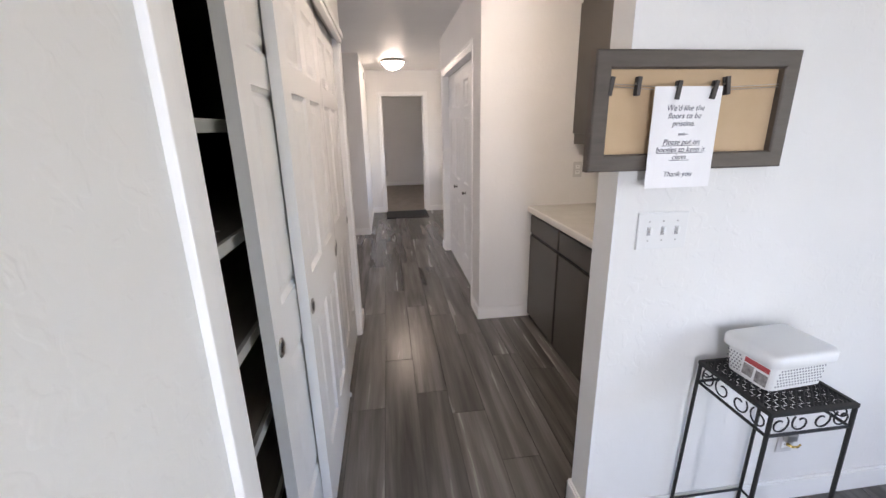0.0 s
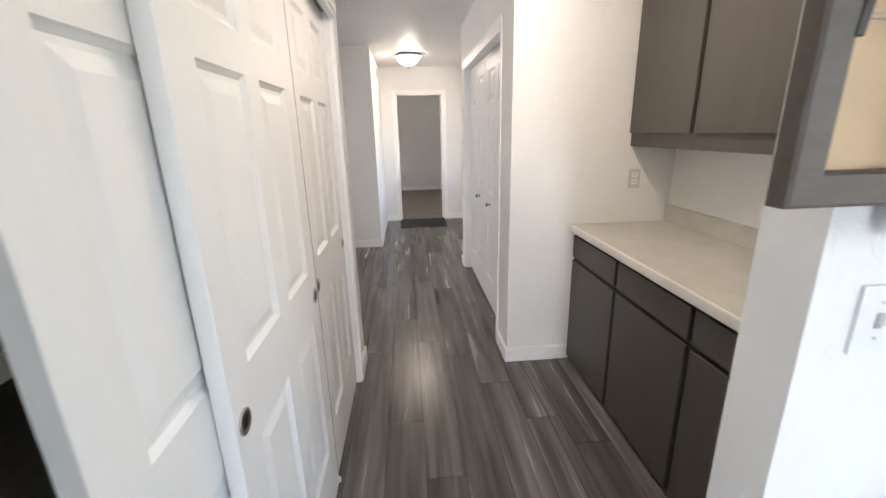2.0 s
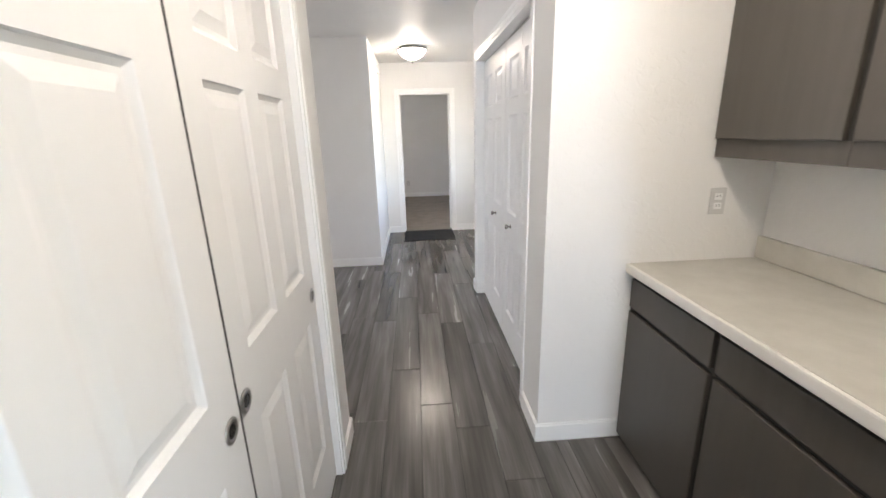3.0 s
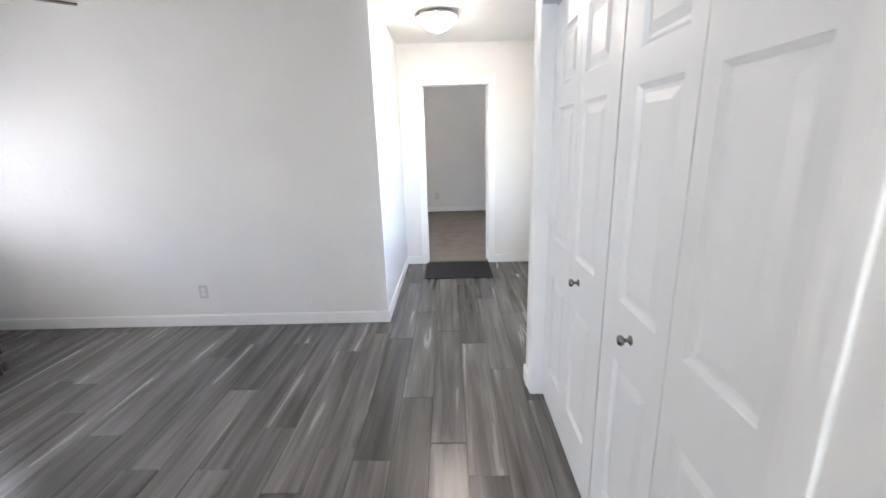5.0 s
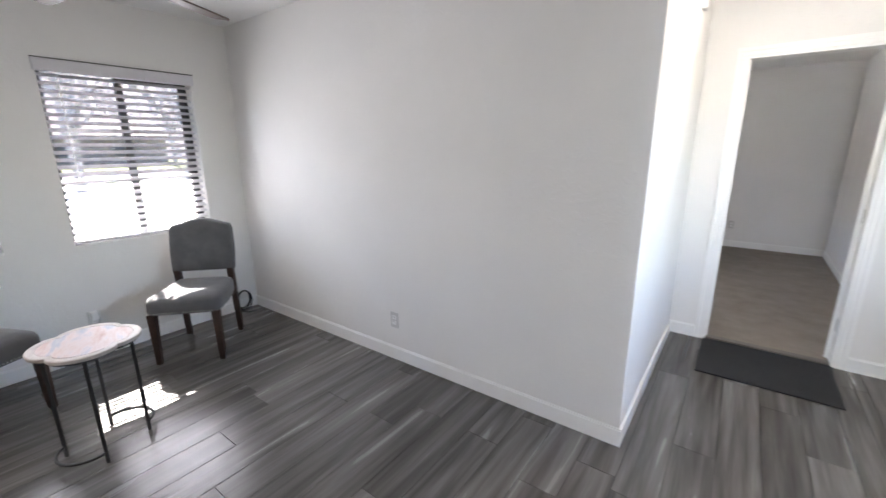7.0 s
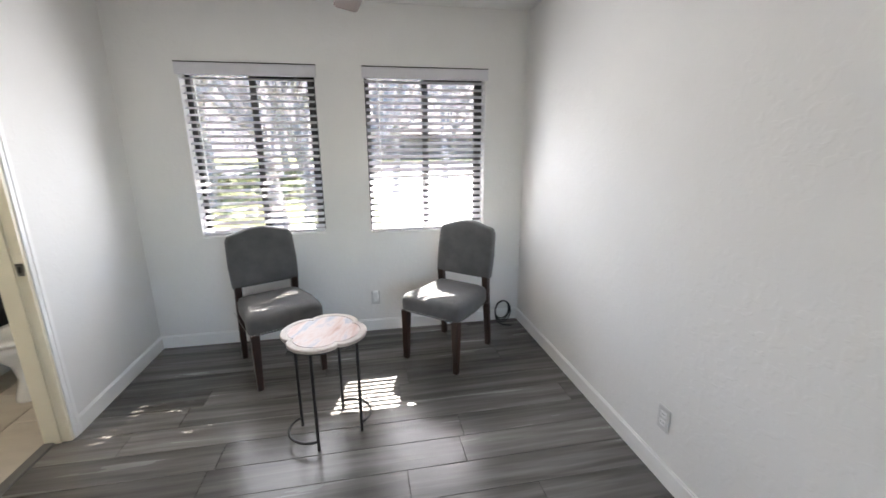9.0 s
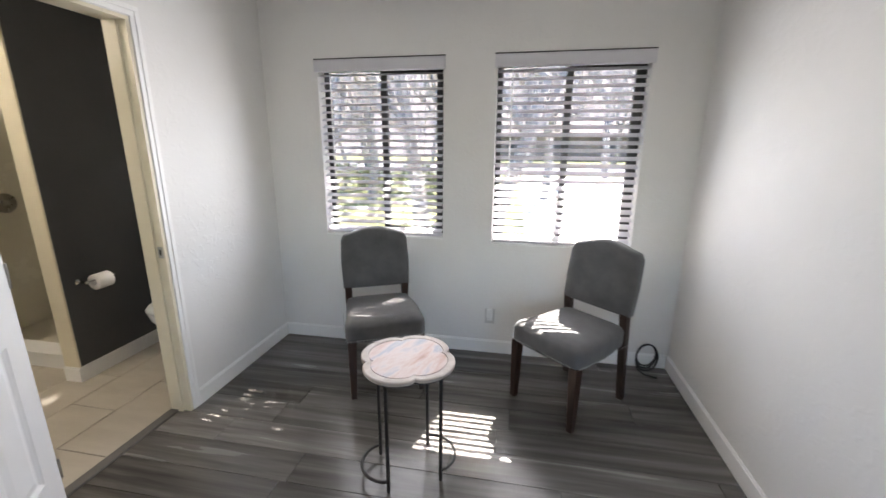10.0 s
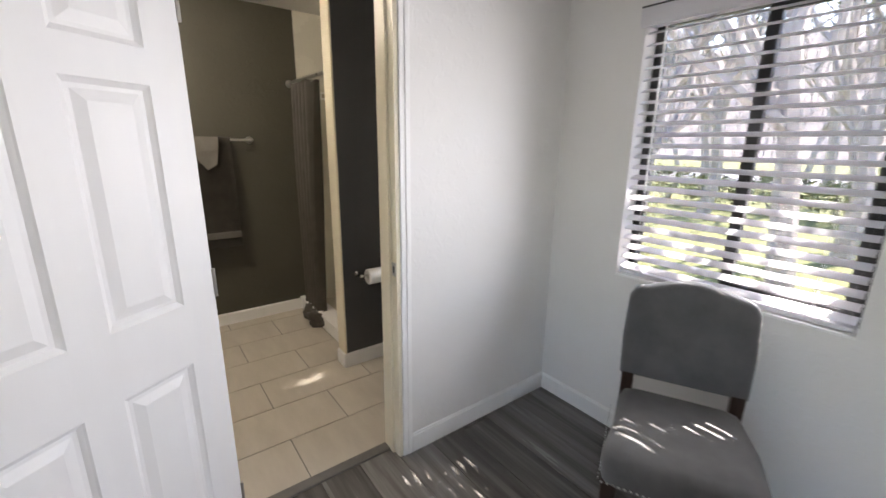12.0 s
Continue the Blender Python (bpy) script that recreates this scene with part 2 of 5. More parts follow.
GRASS = mottled("dry_lawn", (0.085, 0.10, 0.028), (0.14, 0.145, 0.05), 0.8, 0.95, grain=30, relief=0.6, depth=0.02)
CONCRETE = mottled("sunlit_concrete", (0.46, 0.45, 0.43), (0.56, 0.55, 0.53), 0.7, 0.85, grain=20, relief=0.3)
ASPHALT = mottled("worn_asphalt", (0.13, 0.13, 0.14), (0.18, 0.178, 0.188), 0.5, 0.9, grain=30, relief=0.3)
BARK = mottled("grey_bark", (0.26, 0.23, 0.21), (0.36, 0.33, 0.305), 5, 0.9, grain=22, relief=0.7, depth=0.01, stretch=(4, 4, 1))
LEAF = mottled("spring_leaf", (0.10, 0.125, 0.045), (0.17, 0.18, 0.08), 5, 0.6)
FENCE = mottled("grey_fence_board", (0.17, 0.15, 0.14), (0.25, 0.23, 0.21), 3, 0.85, grain=30, relief=0.4, stretch=(4, 4, 0.6))
STUCCO = mottled("tan_stucco", (0.20, 0.16, 0.14), (0.26, 0.22, 0.19), 1, 0.9, grain=30, relief=0.5)
HILL = mottled("grey_brown_hillside", (0.20, 0.178, 0.165), (0.28, 0.25, 0.23), 0.12, 0.95, grain=3, relief=0.8, depth=0.2, detail=9)
ROOFING = mottled("brown_roofing", (0.09, 0.075, 0.07), (0.14, 0.12, 0.11), 3, 0.9, grain=12, relief=0.6)


# ---- builders ----
def link(name, bm, mat, parent=None, smooth=False):
    me = bpy.data.meshes.new(name)
    bmesh.ops.recalc_face_normals(bm, faces=bm.faces)
    bm.to_mesh(me)
    bm.free()
    if smooth:
        for p in me.polygons:
            p.use_smooth = True
    me.materials.append(mat)
    ob = new(name, me)
    if parent:
        ob.parent = parent
    return ob


def part(name, bm, mat, parent, label="", smooth=False):
    ob = link(name, bm, mat, parent, smooth)
    return tagged(ob, label) if label else ob


def thing(name, label, category, group="", m=None, kind=""):
    ob = new(name)
    ob.empty_display_size = 0.1
    if m is not None:
        ob.matrix_basis = m
    return tagged(ob, label, category, group, kind)


def add_box(bm, lo, hi, soft=0.0, m=None):
    """A box between two corners, with soft edges if asked."""
    c = [(a + b) / 2 for a, b in zip(lo, hi)]
    s = [max(abs(b - a), 1e-4) for a, b in zip(lo, hi)]
    t = Matrix.Translation(c) @ Matrix.Diagonal((*s, 1))
    made = bmesh.ops.create_cube(bm, size=1.0, matrix=(m @ t) if m else t)["verts"]
    if soft:
        edges = {e for v in made for e in v.link_edges}
        bmesh.ops.bevel(bm, geom=list(edges), offset=soft, segments=2, profile=0.6, affect="EDGES", clamp_overlap=True)


def boxes(*spans, soft=0.0, m=None):
    bm = bmesh.new()
    for lo, hi in spans:
        add_box(bm, lo, hi, soft, m)
    return bm


def add_tube(bm, points, radius, sides=8, closed=False, taper=1.0):
    """A round bar along a line of points."""
    pts = [Vector(p) for p in points]
    rings, up = [], Vector((0.13, 0.31, 0.94)).normalized()
    for i, p in enumerate(pts):
        a = pts[i - 1] if i or closed else p
        b = pts[(i + 1) % len(pts)] if i + 1 < len(pts) or closed else p
        way = (b - a).normalized()
        side = way.cross(up)
        side = side.normalized() if side.length > 1e-3 else way.orthogonal().normalized()
        over = side.cross(way)
        r = radius * (1 + (taper - 1) * i / max(len(pts) - 1, 1))
        rings.append([bm.verts.new(p + r * (math.cos(k * math.tau / sides) * side + math.sin(k * math.tau / sides) * over)) for k in range(sides)])
    for i in range(len(rings) if closed else len(rings) - 1):
        a, b = rings[i], rings[(i + 1) % len(rings)]
        for k in range(sides):
            bm.faces.new((a[k], a[(k + 1) % sides], b[(k + 1) % sides], b[k]))
    if not closed:
        bm.faces.new(rings[0][::-1])
        bm.faces.new(rings[-1])


def tube(points, radius, sides=8, closed=False, taper=1.0):
    bm = bmesh.new()
    add_tube(bm, points, radius, sides, closed, taper)
    return bm


def add_lathe(bm, profile, sides=24, m=None):
    """A turned shape: profile rows of radius and height."""
    m = m or Matrix()
    rings = []
    for r, z in profile:
        rings.append([bm.verts.new(m @ Vector((r * math.cos(k * math.tau / sides), r * math.sin(k * math.tau / sides), z))) for k in range(sides)])
    for a, b in zip(rings, rings[1:]):
        for k in range(sides):
            bm.faces.new((a[k], a[(k + 1) % sides], b[(k + 1) % sides], b[k]))
    bm.faces.new(rings[0][::-1])
    bm.faces.new(rings[-1])


def lathe(profile, sides=24, m=None):
    bm = bmesh.new()
    add_lathe(bm, profile, sides, m)
    return bm


def loft(rings, cap=True):
    """A skin over rings with the same number of points."""
    bm = bmesh.new()
    rows = [[bm.verts.new(p) for p in ring] for ring in rings]
    for a, b in zip(rows, rows[1:]):
        for k in range(len(a)):
            bm.faces.new((a[k], a[(k + 1) % len(a)], b[(k + 1) % len(a)], b[k]))
    if cap:
        bm.faces.new(rows[0][::-1])
        bm.faces.new(rows[-1])
    return bm


def structure(name, bm, mat, label, category, smooth=False):
    return tagged(link(name, bm, mat, None, smooth), label, category, kind="structure")


def panel_slab(width, height, thick, columns, rows):
    """A moulded panel door lying in x and z, its front towards -y, from (0, 0, 0)."""
    bm = bmesh.new()
    profile = ((0.0, 0.0), (0.004, 0.004), (0.014, 0.011), (0.024, 0.011), (0.050, 0.003))
    for front in (True, False):
        y0, inward = (0.0, 1.0) if front else (thick, -1.0)
        xs = sorted({0.0, width, *(v for c in columns for v in c)})
        zs = sorted({0.0, height, *(v for r in rows for v in r)})
        for x0, x1 in zip(xs, xs[1:]):
            for z0, z1 in zip(zs, zs[1:]):
                if (x0, x1) in columns and (z0, z1) in rows:
                    last = None
                    for inset, deep in profile:
                        y = y0 + inward * deep
                        now = [bm.verts.new(p) for p in ((x0 + inset, y, z0 + inset), (x1 - inset, y, z0 + inset), (x1 - inset, y, z1 - inset), (x0 + inset, y, z1 - inset))]
                        if last:
                            for k in range(4):
                                bm.faces.new((last[k], last[(k + 1) % 4], now[(k + 1) % 4], now[k]))
                        last = now
                    bm.faces.new(last)
                else:
                    bm.faces.new([bm.verts.new(p) for p in ((x0, y0, z0), (x1, y0, z0), (x1, y0, z1), (x0, y0, z1))])
    for a, b in (((0, 0), (width, 0)), ((width, 0), (width, height)), ((width, height), (0, height)), ((0, height), (0, 0))):
        bm.faces.new([bm.verts.new(p) for p in ((a[0], 0, a[1]), (b[0], 0, b[1]), (b[0], thick, b[1]), (a[0], thick, a[1]))])
    bmesh.ops.remove_doubles(bm, verts=bm.verts, dist=0.0004)
    return bm


ROWS_6 = [(0.24, 0.800), (0.985, 1.582), (1.668, 1.895)]


def two_columns(w):
    s, mid = 0.105, 0.09
    half = (w - 2 * s - mid) / 2
    return [(s, s + half), (w - s - half, w - s)]


def slab_m(x, y, turn, z=0.008):
    """Where a slab stands: its hinge or left edge and its turn about z."""
    return pose(x, y, z, 0, 0, turn)


def casing(bm, axis, at, face, lo, hi, top, width=0.058, proud=0.014, wall=0.0):
    """A stepped casing round an opening in a wall. axis: 'x' for a wall in x = at; face: +1 or -1 for its side."""
    def add(a0, a1, z0, z1, d):
        if axis == "x":
            add_box(bm, (at, a0, z0), (at + face * d, a1, z1), 0.003)
        else:
            add_box(bm, (a0, at, z0), (a1, at + face * d, z1), 0.003)
    for inner, outer, d in ((0.004, width * 0.55, proud * 0.75), (width * 0.55, width, proud)):
        add(lo - outer, lo - inner, 0, top + inner, d)
        add(hi + inner, hi + outer, 0, top + inner, d)
        add(lo - outer, hi + outer, top + inner, top + outer, d)


def baseboard(bm, x0, y0, x1, y1, nx, ny, height=0.098, thick=0.013):
    """A run along a wall line from one point to another, on the side that the normal names."""
    for z0, z1, d in ((0.0, height - 0.009, thick), (height - 0.009, height, thick * 0.6)):
        xs, ys = sorted((x0, x1)), sorted((y0, y1))
        lo = [xs[0] + min(nx * d, 0), ys[0] + min(ny * d, 0), z0]
        hi = [xs[1] + max(nx * d, 0), ys[1] + max(ny * d, 0), z1]
        add_box(bm, lo, hi, 0.002)

# ---- structure ----
H = 2.44
LEFT, RIGHT = -0.098, 0.832          # faces of the corridor walls
ROOM_W, ROOM_S, ROOM_N = -3.458, 3.172, 6.005
FAR, PIER = 7.632, 1.225


def wall(name, lo, hi, label="white painted plaster wall with light texture", mat=None):
    return structure(name, boxes((lo, hi)), mat or WALL, label, "wall")


# Corridor and closet on its left.
NEAR_X, NEAR_Y, CLOSET_END = -0.098, 0.727, 2.912
wall("wall_corridor_left", (LEFT - 0.11, -2.6, 0), (NEAR_X, NEAR_Y, H))
structure("wall_closet_head", boxes(((LEFT - 0.11, NEAR_Y, 2.035), (LEFT, CLOSET_END, H)), ((LEFT - 0.11, CLOSET_END, 0), (LEFT, ROOM_S, H))), WALL, "white wall over and beside the sliding closet doors", "wall")
# Closet interior, its dimness painted into the wall colour.
wall("wall_closet_back", (-0.93, 0.50, 0), (-0.82, ROOM_S - 0.11, H), "closet wall with the interior's shade in its dark colour", CLOSET)
wall("wall_closet_side", (-0.82, 0.50, 0), (LEFT - 0.11, 0.60, H), "closet wall with the interior's shade in its dark colour", CLOSET)
# The pier and nook on the right.
wall("wall_front", (0.840, PIER, 0), (3.2, PIER + 0.115, H), "bright white painted wall facing the front room")
structure("wall_nook_back", boxes(((1.812, PIER + 0.115, 0), (1.95, 3.035, H))), WALL, "off-white wall behind the cabinets", "wall")
structure("wall_nook_end", boxes(((RIGHT, 3.035, 0), (1.95, 3.12, H))), WALL, "off-white wall at the end of the counter", "wall")
OPEN0, OPEN1 = 3.36, 4.985
structure("wall_corridor_right", boxes(((RIGHT, 3.12, 0), (RIGHT + 0.11, OPEN0, H)), ((RIGHT, OPEN0, 2.045), (RIGHT + 0.11, OPEN1, H)), ((RIGHT, OPEN1, 0), (RIGHT + 0.11, 5.029, H))), WALL, "white corridor wall round the folding closet doors", "wall")
structure("wall_closet_end", boxes(((RIGHT, 5.03, 0), (1.73, 5.135, H))), WALL, "white wall at the end of the folding-door closet", "wall")
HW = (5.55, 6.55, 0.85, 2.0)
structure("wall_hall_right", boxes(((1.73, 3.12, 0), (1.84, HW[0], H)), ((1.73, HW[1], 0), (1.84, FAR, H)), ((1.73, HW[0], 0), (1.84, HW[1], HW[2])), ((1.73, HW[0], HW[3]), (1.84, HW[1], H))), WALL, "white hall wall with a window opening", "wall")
# Hall end with the bedroom doorway.
D0, D1, DTOP = 0.098, 0.853, 2.035
structure("wall_hall_end", boxes(((-2.3, FAR, 0), (D0, FAR + 0.115, H)), ((D1, FAR, 0), (1.84, FAR + 0.115, H)), ((D0, FAR, DTOP), (D1, FAR + 0.115, H))), WALL, "white hall end wall round an open doorway", "wall")
wall("wall_hall_left", (-0.255, ROOM_N + 0.11, 0), (-0.142, FAR, H))
wall("wall_room_north", (ROOM_W - 0.14, ROOM_N, 0), (-0.142, ROOM_N + 0.11, H))
# The bedroom behind the doorway, with its window opening.
structure("wall_bedroom_west", boxes(((-2.3, 7.747, 0), (-2.2, 9.2, H)), ((-2.3, 10.0, 0), (-2.2, 11.42, H)), ((-2.3, 9.2, 0), (-2.2, 10.0, 1.1)), ((-2.3, 9.2, 1.8), (-2.2, 10.0, H))), WALL, "white bedroom wall with a window opening", "wall")
wall("wall_bedroom_north", (-2.3, 11.31, 0), (1.3, 11.42, H))
wall("wall_bedroom_east", (1.19, 7.747, 0), (1.3, 11.31, H))
# The sitting room's window wall; the bathroom has a small high window in the same wall.
W = [(3.572, 4.438, 0.835, 2.0), (4.780, 5.682, 0.815, 2.0)]
BATH_WIN = (2.42, 2.72, 1.02, 1.80)
xs0, xs1 = ROOM_W - 0.14, ROOM_W
spans = []
cuts = [0.9, BATH_WIN[0], BATH_WIN[1], W[0][0], W[0][1], W[1][0], W[1][1], ROOM_N]
for a, b in zip(cuts, cuts[1:]):
    hole = [w for w in (BATH_WIN, *W) if w[0] == a]
    if hole:
        spans += [((xs0, a, 0), (xs1, b, hole[0][2])), ((xs0, a, hole[0][3]), (xs1, b, H))]
    else:
        spans.append(((xs0, a, 0), (xs1, b, H)))
structure("wall_window", boxes(*spans), WALL, "white painted wall with two windows", "wall")
B0, B1, BTOP = -2.450, -1.722, 2.035
structure("wall_room_south", boxes(((ROOM_W, ROOM_S - 0.11, 0), (B0, ROOM_S, H)), ((B1, ROOM_S - 0.11, 0), (LEFT - 0.11, ROOM_S, H)), ((B0, ROOM_S - 0.11, BTOP), (B1, ROOM_S, H))), WALL, "white wall round the bathroom doorway", "wall")
# Bathroom.
PART_X, PART_Y = -2.565, 2.265
structure("wall_bath_partition", boxes(((ROOM_W, PART_Y - 0.11, 0), (PART_X - 0.012, PART_Y, H))), CHARCOAL, "charcoal painted partition between toilet and shower", "wall")
structure("trim_partition_end", boxes(((PART_X - 0.012, PART_Y - 0.112, 0), (PART_X, PART_Y + 0.003, H)), soft=0.003), JAMB, "cream painted partition end", "trim")
structure("wall_bath_back", boxes(((-2.76, 0.98, 0), (-0.93, 1.085, H))), OLIVE, "dark taupe painted bathroom wall", "wall")
structure("wall_shower", boxes(((ROOM_W, 0.98, 0), (-2.76, 1.085, H))), SHOWER, "cream shower wall", "wall")
structure("wall_bath_east", boxes(((-1.05, 1.085, 0), (-0.93, ROOM_S - 0.11, H))), OLIVE, "dark taupe painted bathroom wall", "wall")
structure("wall_shower_side", boxes(((ROOM_W, 1.085, 0), (ROOM_W + 0.012, PART_Y - 0.11, H)), ((ROOM_W + 0.012, PART_Y - 0.122, 0), (PART_X - 0.012, PART_Y - 0.11, H))), SHOWER, "cream shower wall panels", "wall")
# Front room, closed behind the camera, with its window opening in the east wall.
structure("wall_front_room_east", boxes(((3.2, -2.6, 0), (3.32, -2.1, H)), ((3.2, -0.2, 0), (3.32, PIER + 0.115, H)), ((3.2, -2.1, 0), (3.32, -0.2, 0.6)), ((3.2, -2.1, 2.15), (3.32, -0.2, H))), WALL, "white wall with a window", "wall")
wall("wall_front_room_south", (LEFT - 0.11, -2.72, 0), (3.32, -2.6, H))

structure("ceiling", boxes(((-3.6, 0.6, H), (-0.9, 6.12, H + 0.1)), ((-0.9, -2.72, H), (3.32, 7.75, H + 0.1)), ((-2.3, 7.75, H), (1.84, 11.42, H + 0.1)), ((-2.3, 6.12, H), (-0.9, 7.75, H + 0.1))), CEILING, "white textured ceiling with a slight sheen", "ceiling")
# Added eave, out of view; its stepped edge sets where each sun patch ends.
structure("sun_cutting_eave", boxes(((-4.27, -1.0, 2.40), (-3.6, 3.0, 2.56)), ((-4.51, 3.0, 2.40), (-3.6, 9.0, 2.56))), FENCE, "unseen eave added to cut the sun at the windows", "roof")
structure("floor", boxes(((-3.6, 3.06, -0.12), (-0.24, 6.12, -0.006)), ((-0.9, -2.72, -0.12), (3.32, 3.06, -0.006)), ((-0.24, 3.06, -0.12), (1.95, FAR + 0.06, -0.006))), SUBFLOOR, "grey vinyl plank floor", "floor")
structure("floor_bath", boxes(((-3.6, 0.9, -0.12), (-0.9, 3.06, -0.004))), GROUT, "beige tiled bathroom floor with grey grout", "floor")
structure("floor_bedroom", boxes(((-2.3, FAR + 0.06, -0.12), (1.3, 11.42, 0.006))), CARPET, "taupe wall-to-wall carpet", "carpet")

# Baseboards.
runs = [
    (NEAR_X, -2.6, NEAR_X, NEAR_Y - 0.082, 1, 0), (LEFT, CLOSET_END + 0.053, LEFT, ROOM_S, 1, 0), (LEFT + 0.013, ROOM_S, -1.68, ROOM_S, 0, 1),
    (B0 - 0.054, ROOM_S, ROOM_W, ROOM_S, 0, 1), (ROOM_W, ROOM_S + 0.013, ROOM_W, ROOM_N - 0.013, 1, 0), (ROOM_W, ROOM_N, -0.129, ROOM_N, 0, -1),
    (-0.142, ROOM_N, -0.142, FAR, 1, 0), (-0.129, FAR, D0 - 0.062, FAR, 0, -1), (D1 + 0.062, FAR, 1.73, FAR, 0, -1), (1.73, 5.135, 1.73, FAR - 0.013, -1, 0),
    (RIGHT, 3.035, RIGHT, OPEN0 - 0.062, -1, 0), (RIGHT - 0.013, 3.035, 1.245, 3.035, 0, -1), (RIGHT, OPEN1 + 0.062, RIGHT, 5.135, -1, 0), (RIGHT - 0.013, 5.135, 1.73, 5.135, 0, 1),
    (0.840, PIER, 3.2, PIER, 0, -1), (0.840, PIER - 0.013, 0.848, PIER + 0.128, -1, 0), (0.827, PIER + 0.115, 1.2, PIER + 0.115, 0, 1),
    (-2.2, 11.31, 1.19, 11.31, 0, -1), (1.19, 7.75, 1.19, 11.297, -1, 0),
    (ROOM_W, PART_Y, PART_X, PART_Y, 0, 1), (-2.70, 1.085, -1.05, 1.085, 0, 1), (PART_X, PART_Y - 0.11, PART_X, PART_Y + 0.013, 1, 0),
]
for run in runs:
    bm = bmesh.new()
    baseboard(bm, *run)
    structure("baseboard", bm, TRIM, "white painted wooden baseboard", "baseboard")

# Casings, jambs and thresholds.
bm = bmesh.new()
for y0, y1, x, d in ((CLOSET_END + 0.003, CLOSET_END + 0.026, LEFT, 0.010), (CLOSET_END + 0.026, CLOSET_END + 0.052, LEFT, 0.014), (NEAR_Y - 0.044, NEAR_Y + 0.002, NEAR_X, 0.009), (NEAR_Y - 0.080, NEAR_Y - 0.044, NEAR_X, 0.015)):
    add_box(bm, (x, y0, 0), (x + d, y1, 2.10), 0.003)
add_box(bm, (LEFT - 0.11, NEAR_Y - 0.001, 0), (NEAR_X - 0.002, NEAR_Y + 0.012, 2.034))
structure("trim_closet_casing", bm, TRIM, "white stepped casing round the closet", "trim")
bm = bmesh.new()
casing(bm, "x", RIGHT, -1, OPEN0, OPEN1, 2.045, 0.058, 0.008)
structure("trim_folding_casing", bm, TRIM, "white stepped casing round the folding doors", "trim")
structure("trim_folding_jamb", boxes(((RIGHT - 0.002, OPEN0 - 0.004, 0), (RIGHT + 0.11, OPEN0 + 0.010, 2.04)), ((RIGHT - 0.002, OPEN1 - 0.010, 0), (RIGHT + 0.11, OPEN1 + 0.004, 2.04)), ((RIGHT - 0.002, OPEN0 + 0.010, 2.030), (RIGHT + 0.11, OPEN1 - 0.010, 2.05))), TRIM, "white closet jamb", "trim")
bm = bmesh.new()
casing(bm, "y", FAR, -1, D0, D1, DTOP)
add_box(bm, (D0 - 0.003, FAR - 0.004, 0), (D0 + 0.014, FAR + 0.12, DTOP))
add_box(bm, (D1 - 0.014, FAR - 0.004, 0), (D1 + 0.003, FAR + 0.12, DTOP))
add_box(bm, (D0 + 0.014, FAR - 0.004, DTOP - 0.014), (D1 - 0.014, FAR + 0.12, DTOP + 0.003))
add_box(bm, (D0 + 0.014, FAR + 0.05, 0), (D0 + 0.026, FAR + 0.08, DTOP - 0.014))
doorway = structure("trim_bedroom_doorway", bm, TRIM, "white casing and jamb of the bedroom doorway", "trim")
for z in (0.27, 1.02, 1.80):
    part("hinge_plate", boxes(((D1 - 0.0165, FAR + 0.082, z - 0.045), (D1 - 0.0140, FAR + 0.116, z + 0.045)), soft=0.0008), STEEL, doorway, "nickel hinge plate")
bm = bmesh.new()
casing(bm, "y", ROOM_S, 1, B0, B1, BTOP, 0.050)
structure("trim_bath_casing", bm, TRIM, "white casing of the bathroom doorway", "trim")
bm = bmesh.new()
for x0, x1, s0, s1 in ((B0 - 0.003, B0 + 0.016, B0 + 0.016, B0 + 0.028), (B1 - 0.016, B1 + 0.003, B1 - 0.028, B1 - 0.016)):
    add_box(bm, (x0, ROOM_S - 0.115, 0), (x1, ROOM_S + 0.004, BTOP), 0.002)
    add_box(bm, (s0, ROOM_S - 0.115, 0), (s1, ROOM_S - 0.040, BTOP), 0.002)
add_box(bm, (B0 + 0.016, ROOM_S - 0.115, BTOP - 0.016), (B1 - 0.016, ROOM_S + 0.004, BTOP), 0.002)
jamb = structure("trim_bath_jamb", bm, JAMB, "cream painted bathroom door jamb", "trim")
part("strike_plate", boxes(((B0 + 0.016, ROOM_S - 0.034, 0.905), (B0 + 0.018, ROOM_S - 0.004, 0.965)), soft=0.001), STEEL, jamb, "dark nickel strike plate")
part("latch_hole", boxes(((B0 + 0.0175, ROOM_S - 0.026, 0.92), (B0 + 0.019, ROOM_S - 0.013, 0.95))), SLOT, jamb)
structure("trim_bath_threshold", boxes(((B0 + 0.016, ROOM_S - 0.12, -0.004), (B1 - 0.016, ROOM_S - 0.068, 0.010)), soft=0.004), mottled("grey_reducer_strip", (0.10, 0.092, 0.084), (0.15, 0.14, 0.13), 9, 0.5), "grey vinyl reducer strip at the doorway", "threshold")
structure("trim_bedroom_threshold", boxes(((D0 + 0.014, FAR + 0.02, -0.004), (D1 - 0.014, FAR + 0.075, 0.012)), soft=0.004), mottled("brown_reducer_strip", (0.12, 0.10, 0.085), (0.17, 0.15, 0.13), 9, 0.5), "brown carpet strip at the doorway", "threshold")


